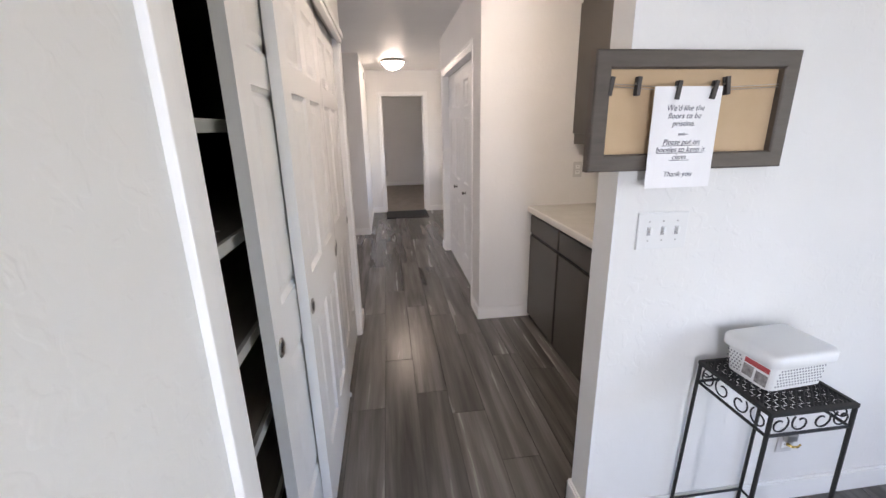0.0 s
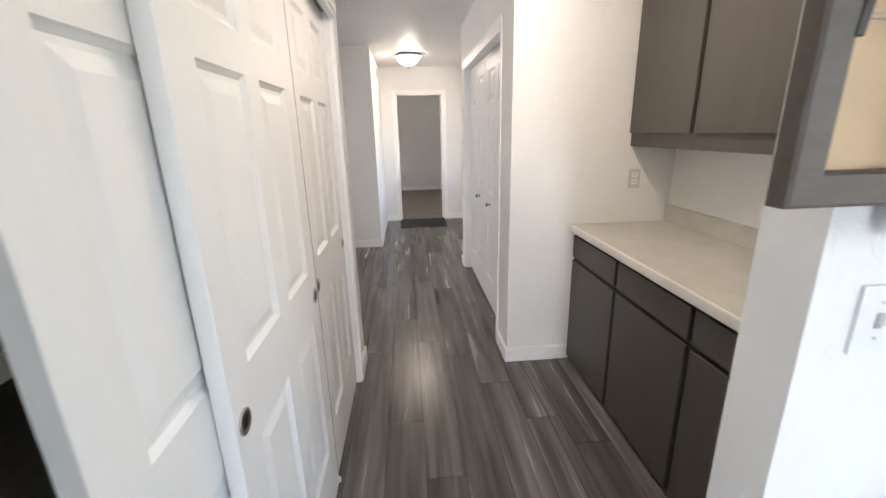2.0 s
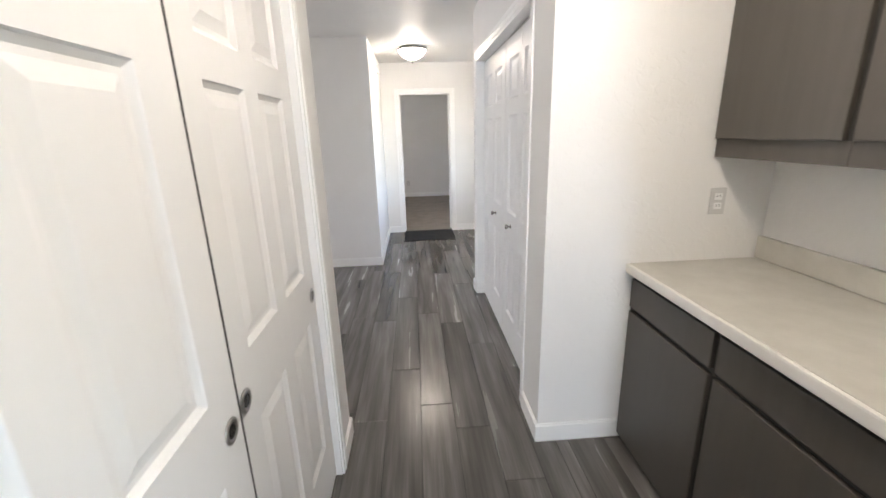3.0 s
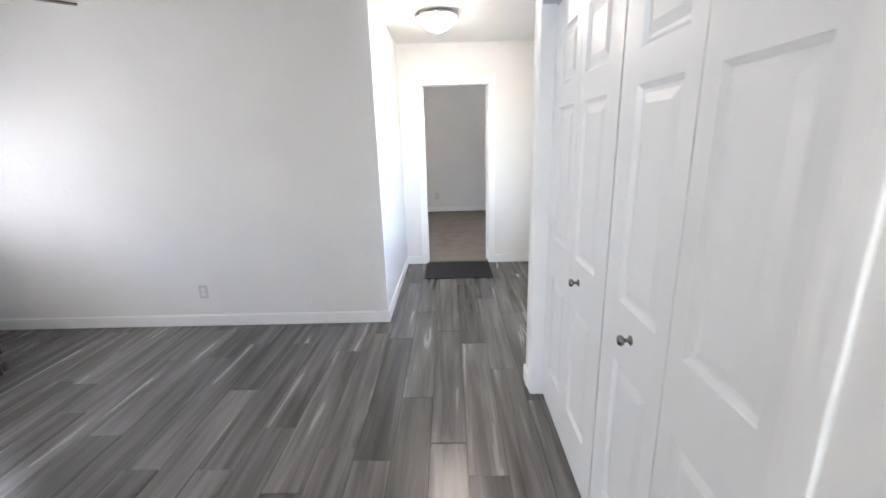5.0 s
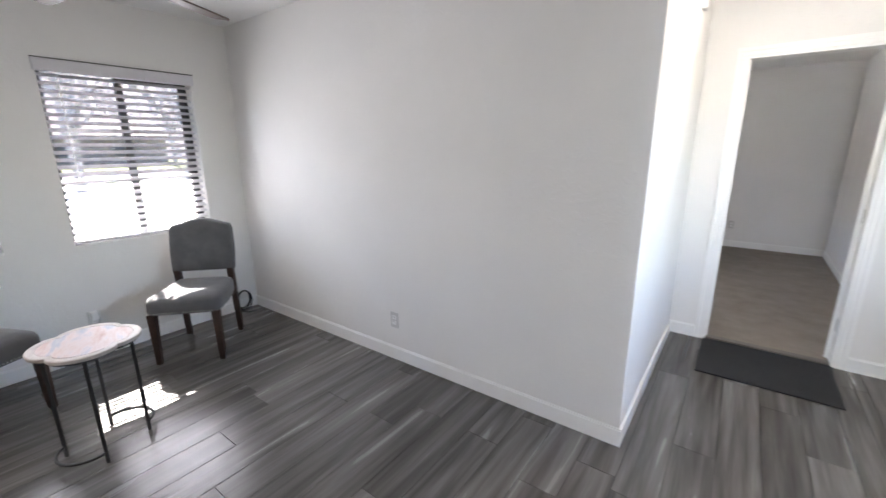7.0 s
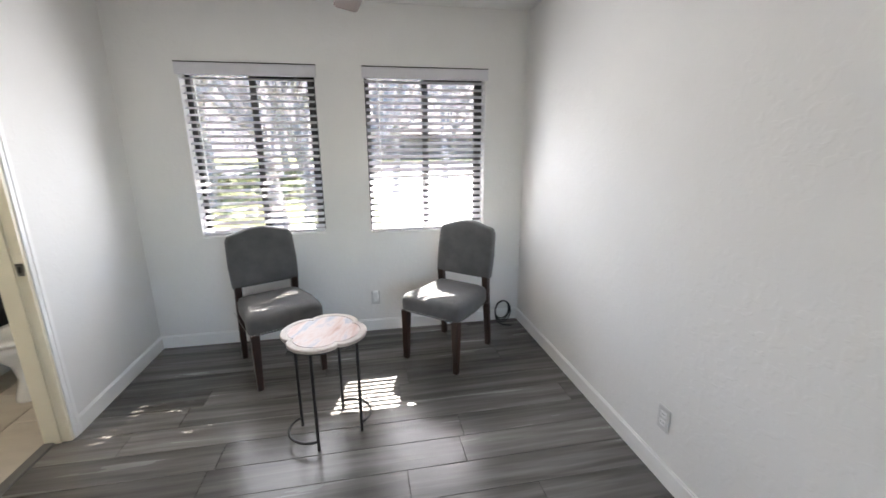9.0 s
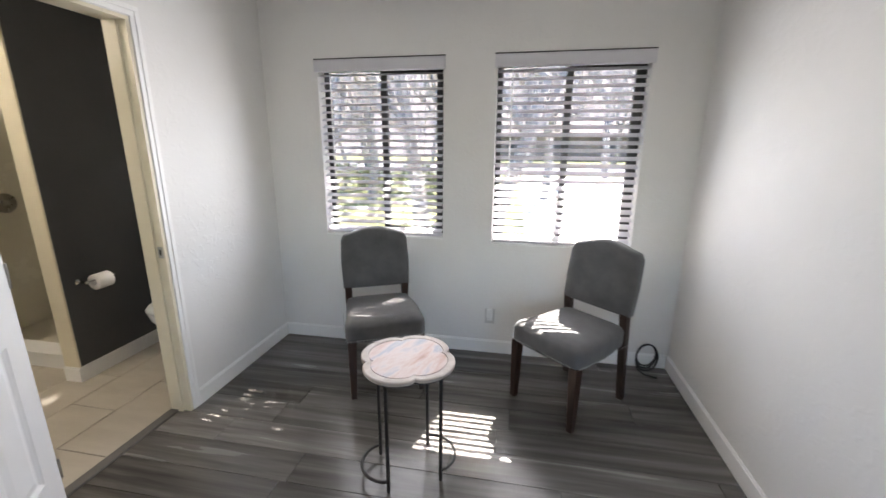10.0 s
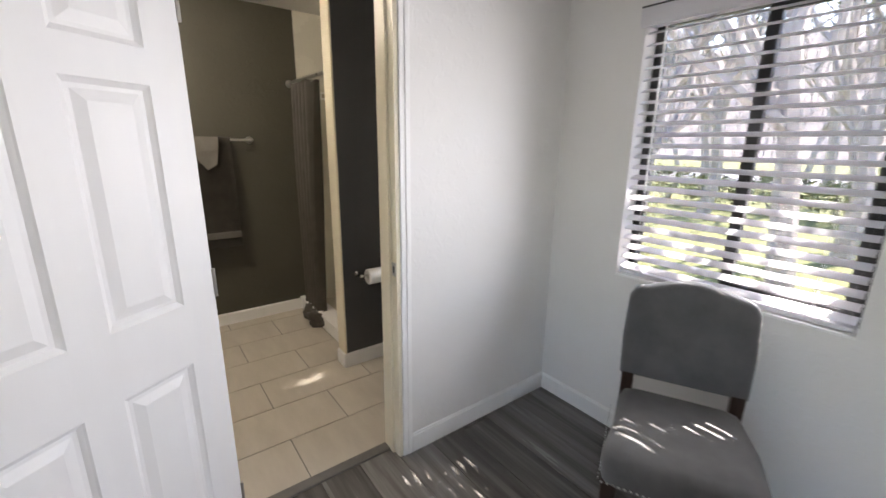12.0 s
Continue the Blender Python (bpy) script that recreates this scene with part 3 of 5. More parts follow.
# ---- windows and blinds ----
def window(name, y0, y1, z0, z1, split=True):
    w = structure(name, boxes(((ROOM_W - 0.14, y0, z0), (ROOM_W - 0.10, y0 + 0.035, z1)), ((ROOM_W - 0.14, y1 - 0.035, z0), (ROOM_W - 0.10, y1, z1)),
                              ((ROOM_W - 0.14, y0 + 0.035, z0), (ROOM_W - 0.10, y1 - 0.035, z0 + 0.035)), ((ROOM_W - 0.14, y0 + 0.035, z1 - 0.035), (ROOM_W - 0.10, y1 - 0.035, z1)), soft=0.003),
                  WINDOW_FRAME, "black aluminium sliding window", "window")
    mid = (y0 + y1) / 2
    if split:
        part("meeting_stile", boxes(((ROOM_W - 0.136, mid - 0.022, z0 + 0.035), (ROOM_W - 0.098, mid + 0.022, z1 - 0.035)), soft=0.003), WINDOW_FRAME, w)
        part("sash_frame", boxes(((ROOM_W - 0.120, mid + 0.022, z0 + 0.035), (ROOM_W - 0.100, y1 - 0.035, z0 + 0.062)), ((ROOM_W - 0.120, mid + 0.022, z1 - 0.062), (ROOM_W - 0.100, y1 - 0.035, z1 - 0.035)), ((ROOM_W - 0.120, y1 - 0.062, z0 + 0.062), (ROOM_W - 0.100, y1 - 0.035, z1 - 0.062)), soft=0.002), WINDOW_FRAME, w)
    for a, b in ((y0 + 0.035, mid - 0.022), (mid + 0.022, y1 - 0.035)):
        pane = part("pane", boxes(((ROOM_W - 0.122, a, z0 + 0.035), (ROOM_W - 0.118, b, z1 - 0.035))), GLASS, w)
        pane.visible_shadow = False
    part("window_sill", boxes(((ROOM_W - 0.10, y0, z0 - 0.001), (ROOM_W + 0.006, y1, z0 + 0.012)), soft=0.003), TRIM, w, "white painted sill")
    return w


window("window_1", *W[0])
window("window_2", *W[1])
bw = window("window_3", *BATH_WIN, split=False)
# Unseen added sheet that cuts the strength of the bathroom's sun patch.
part("sun_filter_film", boxes(((ROOM_W - 0.117, BATH_WIN[0] + 0.035, BATH_WIN[2] + 0.035), (ROOM_W - 0.116, BATH_WIN[1] - 0.035, BATH_WIN[3] - 0.035))), FILM, bw, "unseen film added to weaken the sun in the bathroom")


def slat_mesh(length):
    """One curved slat along y, centred."""
    bm = bmesh.new()
    rows = []
    for y in (-length / 2, length / 2):
        ring = []
        for k in range(5):
            u = k / 4 - 0.5
            ring.append((0.048 * u, y, 0.0035 * (1 - 4 * u * u)))
        for k in range(4, -1, -1):
            u = k / 4 - 0.5
            ring.append((0.048 * u, y, 0.0035 * (1 - 4 * u * u) - 0.0028))
        rows.append([bm.verts.new(p) for p in ring])
    a, b = rows
    for k in range(len(a)):
        bm.faces.new((a[k], a[(k + 1) % len(a)], b[(k + 1) % len(b)], b[k]))
    bm.faces.new(a[::-1])
    bm.faces.new(b)
    bmesh.ops.recalc_face_normals(bm, faces=bm.faces)
    me = bpy.data.meshes.new("slat")
    bm.to_mesh(me)
    bm.free()
    me.materials.append(SLAT)
    return me


def blind(y0, y1, z0, tilt, rail_tilt):
    mid, length = (y0 + y1) / 2, y1 - y0 - 0.016
    b = thing("window_blind", "white faux-wood venetian blind with open slats and a valance", "blind", "blinds", pose(ROOM_W, mid, 0))
    bm = boxes(((0.008, -length / 2 - 0.022, 1.948), (0.018, length / 2 + 0.022, 2.024)), ((0.018, -length / 2 - 0.022, 1.954), (0.023, length / 2 + 0.022, 2.014)), ((0.001, -length / 2 - 0.022, 1.948), (0.008, -length / 2 - 0.012, 2.024)), ((0.001, length / 2 + 0.012, 1.948), (0.008, length / 2 + 0.022, 2.024)), soft=0.002)
    part("valance", bm, SLAT, b, "white moulded valance")
    # The shadow line over the valance, drawn as a thin dark strip.
    part("top_shade_line", boxes(((0.001, -length / 2 - 0.022, 2.0245), (0.022, length / 2 + 0.022, 2.0300))), SLOT, b, "added thin dark strip for the shadow line over the valance")
    part("head_rail", boxes(((-0.058, -length / 2, 1.955), (-0.008, length / 2, 1.995)), soft=0.002), SLAT, b)
    me = slat_mesh(length)
    n = 23
    low = z0 + 0.055
    for k in range(n):
        s = new("slat", me)
        s.parent = b
        s.matrix_basis = pose(-0.034 + random.uniform(-0.001, 0.001), 0, low + (1.932 - low) * k / (n - 1), random.uniform(-0.12, 0.12) + rail_tilt, tilt + random.uniform(-1.5, 1.5), 0)
    part("bottom_rail", boxes(((-0.058, -length / 2, z0 + 0.016), (-0.010, length / 2, z0 + 0.034)), soft=0.003), SLAT, b)
    for y in (-length * 0.36, length * 0.36):
        for x in (-0.0595, -0.0085):
            part("ladder_cord", tube([(x, y, z0 + 0.03), (x, y, 1.96)], 0.0009, 5), SLAT, b)
    part("tilt_wand", tube([(0.004, -length * 0.40, 1.94), (0.006, -length * 0.40, 1.25)], 0.004, 6), PLASTIC, b)
    return b


blind(*W[0][:3], 20.0, 0.0)
blind(*W[1][:3], 28.0, 0.0)

# ---- sliding closet ----
def sliding_door(y0, y1, face):
    w = y1 - y0
    d = thing("sliding_closet_door", "white six-panel sliding closet door with nickel finger pulls", "closet door", "closet doors", pose(face, y0, 0.012, 0, 0, 90))
    part("slab", panel_slab(w, 2.0, 0.034, two_columns(w), ROWS_6), DOOR, d)
    for x in (0.042, w - 0.046):
        turn = pose(x, -0.001, 0.885, 90)
        bm = bmesh.new()
        add_lathe(bm, [(0.0165, 0.0006), (0.028, 0.0), (0.028, 0.0025), (0.0235, 0.0044), (0.0175, 0.0032), (0.0165, 0.0006)], 24, turn)
        pull = part("finger_pull", bm, STEEL, d, "round nickel finger pull", True)
        cup = bmesh.new()
        add_lathe(cup, [(0.0172, 0.0), (0.0172, 0.0018), (0.012, 0.0012), (0.0005, 0.001)], 20, turn)
        part("cup", cup, KNOB, pull, "dark recessed cup", True)
    return d


sliding_door(1.127, 1.889, -0.153)
front_door = sliding_door(1.405, 2.167, -0.115)
# Dark strip added on the edge to draw the shaded seam between doors.
part("seam_shade_strip", boxes(((0.7625, 0.001, 0.01), (0.7735, 0.020, 1.985)), soft=0.001), RUBBER, front_door, "added dark strip for the shaded seam between two doors")
sliding_door(2.180, 2.906, -0.125)
track = thing("closet_track", "white painted head fascia over the sliding doors", "door track")
part("fascia", boxes(((LEFT + 0.001, NEAR_Y + 0.014, 1.990), (LEFT + 0.030, CLOSET_END - 0.002, 2.045)), ((LEFT + 0.030, NEAR_Y + 0.014, 2.010), (LEFT + 0.040, CLOSET_END - 0.002, 2.045)), soft=0.004), TRIM, track)
part("rail", boxes(((LEFT - 0.10, NEAR_Y + 0.014, 2.016), (LEFT - 0.004, CLOSET_END - 0.002, 2.036))), STEEL, track)
part("floor_guide", boxes(((LEFT - 0.040, 2.168, 0.0), (LEFT - 0.010, 2.178, 0.026)), soft=0.003), PLASTIC, track, "small white plastic floor guide")
for z in (0.38, 0.665, 0.945, 1.228, 1.51):
    s = thing("closet_shelf", "deep tan closet shelf, darkened for shade, with a pale edge", "shelf", "closet shelves")
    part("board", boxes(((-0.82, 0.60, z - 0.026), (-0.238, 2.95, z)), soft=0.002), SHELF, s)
    part("front_edge", boxes(((-0.2375, 0.60, z - 0.030), (-0.224, 2.95, z + 0.001)), soft=0.002), COUNTER, s, "pale edge strip")
tagged(link("shelf_upright", boxes(((-0.815, 1.46, 1.51), (-0.775, 1.50, 2.40)), soft=0.002), JAMB), "cream wooden upright at the back of the closet", "upright")
clutter = thing("hand_tool", "dark handheld brush with a silver ferrule on the shelf", "tool", m=pose(-0.42, 1.22, 1.229, 0, 0, -20))
part("handle", tube([(-0.13, 0, 0.012), (-0.05, 0.005, 0.014), (0.03, 0.0, 0.014)], 0.010, 8, taper=0.7), RUBBER, clutter, smooth=True)
part("head", boxes(((0.03, -0.016, 0.002), (0.085, 0.016, 0.024)), soft=0.007), RUBBER, clutter)
keys = thing("key_bunch", "small bunch of dark metal keys on the shelf", "keys", m=pose(-0.34, 1.17, 1.229))
part("ring", tube([(0.022 * math.cos(a), 0.022 * math.sin(a), 0.003) for a in np.linspace(0, math.tau, 14)[:-1]], 0.0016, 6, True), STEEL, keys)
for k in range(4):
    a = 0.5 + 0.5 * k
    part("key", boxes(((0.022, -0.006, 0.002 + 0.003 * k), (0.075, 0.006, 0.0045 + 0.003 * k)), soft=0.0008, m=pose(0, 0, 0, 0, 0, math.degrees(a))), STEEL, keys)

# ---- folding closet doors ----
ROWS_FOLD = [(0.22, 0.750), (0.945, 1.562), (1.655, 1.888)]
leaf_w = (OPEN1 - OPEN0 - 0.03) / 4
for pair in range(2):
    d = thing("folding_closet_door", "white moulded folding closet door with a nickel knob", "closet door", "folding doors", pose(0.900, OPEN1 - 0.013 - pair * (2 * leaf_w + 0.006), 0.012, 0, 0, -90))
    for k in range(2):
        one = part("leaf", panel_slab(leaf_w - 0.004, 2.005, 0.032, [(0.105, leaf_w - 0.066) if k == 0 else (0.058, leaf_w - 0.112)], ROWS_FOLD), DOOR, d)
        one.matrix_basis = pose(k * leaf_w, 0.0, 0)
    x = leaf_w + 0.123 if pair == 0 else 0.208
    part("knob", lathe([(0.015, 0.0), (0.015, 0.002), (0.006, 0.005), (0.006, 0.018), (0.014, 0.023), (0.0165, 0.030), (0.013, 0.036), (0.001, 0.0375)], 18, pose(x, 0, 0.862, 90)), KNOB, d, "round dark nickel knob", True)
tagged(link("folding_door_track", boxes(((0.902, OPEN0 + 0.01, 2.018), (0.930, OPEN1 - 0.01, 2.030))), STEEL), "metal track over the folding doors", "door track")

# ---- cabinets in the nook ----
CX = 1.245
ends = [3.031, 2.492, 1.948, PIER + 0.118]
for k, (b, a) in enumerate(zip(ends, ends[1:])):
    c = thing("base_cabinet", "taupe painted base cabinet with a drawer above a flat door", "cabinet", "base cabinets")
    part("body", boxes(((CX, a + 0.001, 0.045), (1.808, b - 0.001, 0.862))), CABINET, c)
    part("toe_kick", boxes(((CX + 0.035, a + 0.001, 0.0), (1.808, b - 0.001, 0.044))), CABINET_DARK, c)
    part("drawer_front", boxes(((CX - 0.020, a + 0.013, 0.706), (CX - 0.001, b - 0.013, 0.838)), soft=0.004), CABINET, c, "flat taupe drawer front")
    part("door", boxes(((CX - 0.020, a + 0.013, 0.032), (CX - 0.001, b - 0.013, 0.684)), soft=0.004), CABINET, c, "flat taupe cabinet door")
    # Dark strips between the fronts paint the shade of the gaps.
    for lo, hi in (((a + 0.012, 0.684), (b - 0.012, 0.706)), ((a + 0.012, 0.838), (b - 0.012, 0.860)), ((a + 0.001, 0.032), (a + 0.012, 0.860)), ((b - 0.012, 0.032), (b - 0.001, 0.860))):
        part("shadow_gap", boxes(((CX - 0.004, *lo), (CX - 0.0005, *hi))), CABINET_DARK, c)
counter = thing("worktop", "beige laminate worktop with a pale rolled front edge", "worktop")
part("top", boxes(((CX - 0.030, PIER + 0.117, 0.864), (1.810, 3.033, 0.904)), soft=0.003), COUNTER, counter)
part("front_edge", boxes(((CX - 0.046, PIER + 0.117, 0.862), (CX - 0.0295, 3.033, 0.9045)), soft=0.007), COUNTER_EDGE, counter, "pale rounded front edge")
part("backsplash", boxes(((1.788, PIER + 0.117, 0.9045), (1.810, 3.033, 1.005)), soft=0.006), COUNTER, counter)
UX = 1.530
for b, a in zip(ends, ends[1:]):
    c = thing("wall_cabinet", "taupe painted wall cabinet with a flat door", "cabinet", "wall cabinets")
    part("body", boxes(((UX, a + 0.001, 1.352), (1.810, b - 0.001, 2.30)), soft=0.001), CABINET, c)
    part("door", boxes(((UX - 0.020, a + 0.014, 1.425), (UX - 0.001, b - 0.014, 2.26)), soft=0.004), CABINET, c, "flat taupe cabinet door")
    # Painted gap shade beside each wall cabinet door.
    for p, q in ((a + 0.001, a + 0.014), (b - 0.014, b - 0.001)):
        part("shadow_gap", boxes(((UX - 0.003, p, 1.425), (UX - 0.0005, q, 2.26))), CABINET_DARK, c)


# ---- outlets and switches ----
def outlet(m, label="white duplex outlet on the wall"):
    """Faces -y of its pose."""
    o = thing("outlet", label, "outlet", "outlets", m)
    part("plate", boxes(((-0.035, -0.006, -0.057), (0.035, 0.0, 0.057)), soft=0.003), OUTLET_PLATE, o)
    for z in (-0.02, 0.02):
        part("receptacle", boxes(((-0.017, -0.009, z - 0.014), (0.017, -0.005, z + 0.014)), soft=0.004), PLASTIC, o)
        for x in (-0.006, 0.006):
            part("slot", boxes(((x - 0.0012, -0.0095, z - 0.002), (x + 0.0012, -0.0085, z + 0.007))), SLOT, o)
    return o


outlet(pose(-1.648, ROOM_N, 0.298))
outlet(pose(1.575, 3.035, 1.165))
outlet(pose(0.125, 11.31, 0.33))
outlet(pose(ROOM_W, 4.787, 0.285, 0, 0, 90), "white duplex outlet under the window")
plug = thing("plug_in_freshener", "white plug-in air freshener in the outlet", "air freshener", m=pose(ROOM_W, 4.787, 0.285, 0, 0, 90))
part("body", boxes(((-0.022, -0.042, -0.006), (0.022, -0.010, 0.062)), soft=0.010), PLASTIC, plug)
part("vent", boxes(((-0.012, -0.044, 0.012), (0.012, -0.041, 0.045)), soft=0.003), PLATE, plug)
sw = thing("light_switch", "white triple toggle light switch plate", "light switch", m=pose(1.0, PIER, 1.165))
part("plate", boxes(((-0.083, -0.007, -0.058), (0.083, 0.0, 0.058)), soft=0.003), PLATE, sw)
for x in (-0.046, 0.0, 0.046):
    part("toggle", boxes(((x - 0.004, -0.019, -0.004), (x + 0.004, -0.005, 0.012)), soft=0.002), PLASTIC, sw)
    part("opening", boxes(((x - 0.006, -0.0078, -0.013), (x + 0.006, -0.0068, 0.013))), SWITCH_GAP, sw)
    for z in (-0.03, 0.03):
        part("screw", lathe([(0.003, 0), (0.003, 0.001), (0.0005, 0.0014)], 8, pose(x, -0.007, z, 90)), STEEL, sw)
chime = thing("door_chime", "small white box high on the hall wall", "door chime", m=pose(-0.142, 7.09, 2.28, 0, 0, 90))
part("box", boxes(((-0.035, -0.03, -0.05), (0.035, 0.0, 0.05)), soft=0.004), PLASTIC, chime)
part("grille", boxes(*[((-0.026, -0.032, z), (0.026, -0.0305, z + 0.004)) for z in (-0.03, -0.015, 0.0, 0.015, 0.03)]), PLATE, chime)

# ---- doors that stand open ----
def panel_door(x, y, turn, w, label, side, knob_z=0.94, hinge_y=0.0):
    d = thing("panel_door", label, "door", m=slab_m(x, y, turn))
    part("slab", panel_slab(w, 2.01, 0.035, two_columns(w), ROWS_6), DOOR, d)
    for sgn, yy in ((1, 0.0), (-1, 0.035)):
        bm = lathe([(0.030, 0.0), (0.030, 0.005), (0.012, 0.009), (0.012, 0.028), (0.024, 0.036), (0.027, 0.048), (0.020, 0.058), (0.001, 0.061)], 20, pose(w - 0.06, yy, knob_z, 90 * sgn))
        part("knob", bm, KNOB, d, "dark nickel door knob", True)
    for z in (0.22, 1.02, 1.80):
        part("hinge", tube([(-0.004, hinge_y, z - 0.045), (-0.004, hinge_y, z + 0.045)], 0.006, 8), STEEL, d, "nickel hinge")
    return d


panel_door(B1 - 0.012, ROOM_S + 0.012, 34, 0.70, "white six-panel bathroom door standing wide open", 1, hinge_y=0.035)
panel_door(D1 - 0.004, FAR + 0.118, 67, 0.735, "white six-panel bedroom door standing open inward", 1, hinge_y=0.0)

# ---- ceiling lamps ----
def ceiling_lamp(x, y, bowl_glass):
    lamp = thing("ceiling_lamp", "lit frosted glass bowl ceiling lamp with a nickel rim", "ceiling lamp", "ceiling lamps", pose(x, y, H))
    part("rim", lathe([(0.07, 0.0), (0.168, -0.012), (0.174, -0.03), (0.164, -0.036), (0.14, -0.03)], 36), STEEL, lamp, "brushed nickel rim", True)
    part("bowl", lathe([(0.160, -0.034), (0.152, -0.055), (0.122, -0.090), (0.080, -0.118), (0.036, -0.136), (0.01, -0.141)], 36), bowl_glass, lamp, "glowing frosted glass bowl", True)
    part("finial", lathe([(0.010, -0.140), (0.013, -0.148), (0.007, -0.157), (0.011, -0.166), (0.004, -0.176)], 12), STEEL, lamp, "nickel finial", True)


ceiling_lamp(0.322, 6.58, BOWL_GLASS)
# Unseen lamp, added as fill to brighten the nook and its cabinets.
ceiling_lamp(0.74, 2.16, NOOK_GLASS)
ceiling_lamp(-1.55, 1.9, BATH_GLASS)

mat_ob = tagged(link("door_mat", boxes(((0.098, 7.045, 0.0), (0.838, FAR - 0.004, 0.011)), soft=0.003), MAT), "charcoal ribbed door mat before the bedroom doorway", "door mat")


# ---- chairs ----
def chair(x, y, turn, label):
    """Faces +x of its pose."""
    c = thing("side_chair", label, "chair", "upholstered chairs", pose(x, y, 0, 0, 0, turn))
    rings = []
    for z, grow in ((0.372, -0.004), (0.385, 0.0), (0.452, 0.0), (0.476, -0.010), (0.487, -0.04), (0.492, -0.10)):
        ring = []
        for k in range(32):
            a = k / 32 * math.tau
            cx, sy = math.cos(a), math.sin(a)
            p = 0.22
            ux, uy = math.copysign(abs(cx) ** p, cx), math.copysign(abs(sy) ** p, sy)
            half = 0.238 if ux > 0 else 0.215
            ring.append((0.245 * ux + 0.01 + grow * ux, (half + grow) * uy, z + (0.004 if z > 0.48 else 0)))
        rings.append(ring)
    part("seat", loft(rings), VELVET, c, "grey velvet padded seat", True)
    # Arched back, leaning a little.
    outline = [(-0.222, 0.545), (-0.228, 0.70), (-0.222, 0.86), (-0.205, 0.893)]
    n = 13
    arch = [(-0.19 + 0.38 * k / (n - 1), 0.902 + 0.042 * math.sin(math.pi * k / (n - 1)) ** 1.3) for k in range(n)]
    outline = outline + arch + [(-a, b) for a, b in reversed(outline)]
    def back_ring(depth, shrink):
        out = []
        for yy, z in outline:
            lean = -(z - 0.545) * 0.16
            cy, cz = 0.0, 0.73
            out.append((-0.235 + lean + depth, cy + (yy - cy) * (1 - shrink), cz + (z - cz) * (1 - shrink)))
        return out
    part("backrest", loft([back_ring(-0.036, 0.06), back_ring(-0.030, 0.015), back_ring(-0.012, 0.0), back_ring(0.012, 0.0), back_ring(0.030, 0.015), back_ring(0.038, 0.07), back_ring(0.041, 0.3)]), VELVET, c, "grey velvet arched backrest", True)
    for s in (-1, 1):
        part("leg", boxes_taper((0.222, s * 0.202, 0.375), (0.226, s * 0.206, 0.0), 0.026, 0.017), LEG_WOOD, c, "dark walnut leg")
        part("leg", boxes_taper((-0.222, s * 0.190, 0.56), (-0.268, s * 0.196, 0.0), 0.023, 0.018), LEG_WOOD, c, "dark walnut leg")
    nails = bmesh.new()
    for k in range(26):
        yy = -0.225 + 0.45 * k / 25
        add_lathe(nails, [(0.0045, 0.0), (0.003, 0.002), (0.0006, 0.003)], 6, pose(0.2555, yy, 0.384, 0, 90))
    for s in (-1, 1):
        for k in range(24):
            add_lathe(nails, [(0.0045, 0.0), (0.003, 0.002), (0.0006, 0.003)], 6, pose(-0.20 + 0.44 * k / 23, s * 0.236, 0.384, -90 * s))
    part("nailhead_trim", nails, STEEL, c, "row of small nickel nailheads")
    return c


def boxes_taper(top, foot, rt, rf):
    a, b = Vector(top), Vector(foot)
    rings = [[p + Vector((sx * r, sy * r, 0)) for sx, sy in ((-1, -1), (1, -1), (1, 1), (-1, 1))] for p, r in ((b, rf), (a, rt))]
    bm = loft(rings)
    bmesh.ops.bevel(bm, geom=list(bm.edges), offset=0.003, segments=1, affect="EDGES")
    return bm


chair(-3.02, 4.125, 26, "grey velvet side chair with dark legs under the window, in shade")
chair(-2.972, 5.285, -43, "grey velvet side chair with dark legs, striped by sunlight")

# ---- side table ----
TX, TY, TZ = -2.268, 4.505, 0.578
table = thing("side_table", "small side table with a lobed whitewashed top and black iron legs", "side table", m=pose(TX, TY, 0, 0, 0, -20))


def lobed(r, z, n=72, dent=0.17):
    out = []
    for k in range(n):
        a = k / n * math.tau
        rr = r * (1 - dent + dent * abs(math.cos(2 * a)) ** 0.55)
        out.append((rr * math.cos(a), rr * math.sin(a), z))
    return out


part("tabletop", loft([lobed(0.208, TZ - 0.022), lobed(0.216, TZ - 0.018), lobed(0.218, TZ - 0.004), lobed(0.213, TZ), lobed(0.186, TZ), lobed(0.183, TZ - 0.004), lobed(0.181, TZ - 0.004), lobed(0.02, TZ - 0.004)]), WASHED_RIM, table, "carved whitewashed rim")
part("inlay", loft([lobed(0.180, TZ - 0.0045), lobed(0.180, TZ - 0.001), lobed(0.176, TZ - 0.0005)]), WASHED, table, "pink and grey washed planks")
part("underframe", tube(lobed(0.196, TZ - 0.029, 48), 0.006, 6, True), BLACK_METAL, table)
for k in range(4):
    a = radians(90 * k + 2)
    part("leg", tube([(0.168 * math.cos(a), 0.168 * math.sin(a), 0.002), (0.168 * math.cos(a), 0.168 * math.sin(a), TZ - 0.024)], 0.0085, 8), BLACK_METAL, table)
for k in (3, 1):
    a0, a1 = radians(90 * k + 2), radians(90 * (k + 1) + 2)
    pts = []
    for j in range(15):
        u = j / 14
        a = a0 + (a1 - a0) * u
        r = 0.168 + 0.052 * math.sin(math.pi * u) ** 0.8
        pts.append((r * math.cos(a), r * math.sin(a), 0.055))
    part("foot_arc", tube(pts, 0.007, 8), BLACK_METAL, table, "curved black stretcher", True)

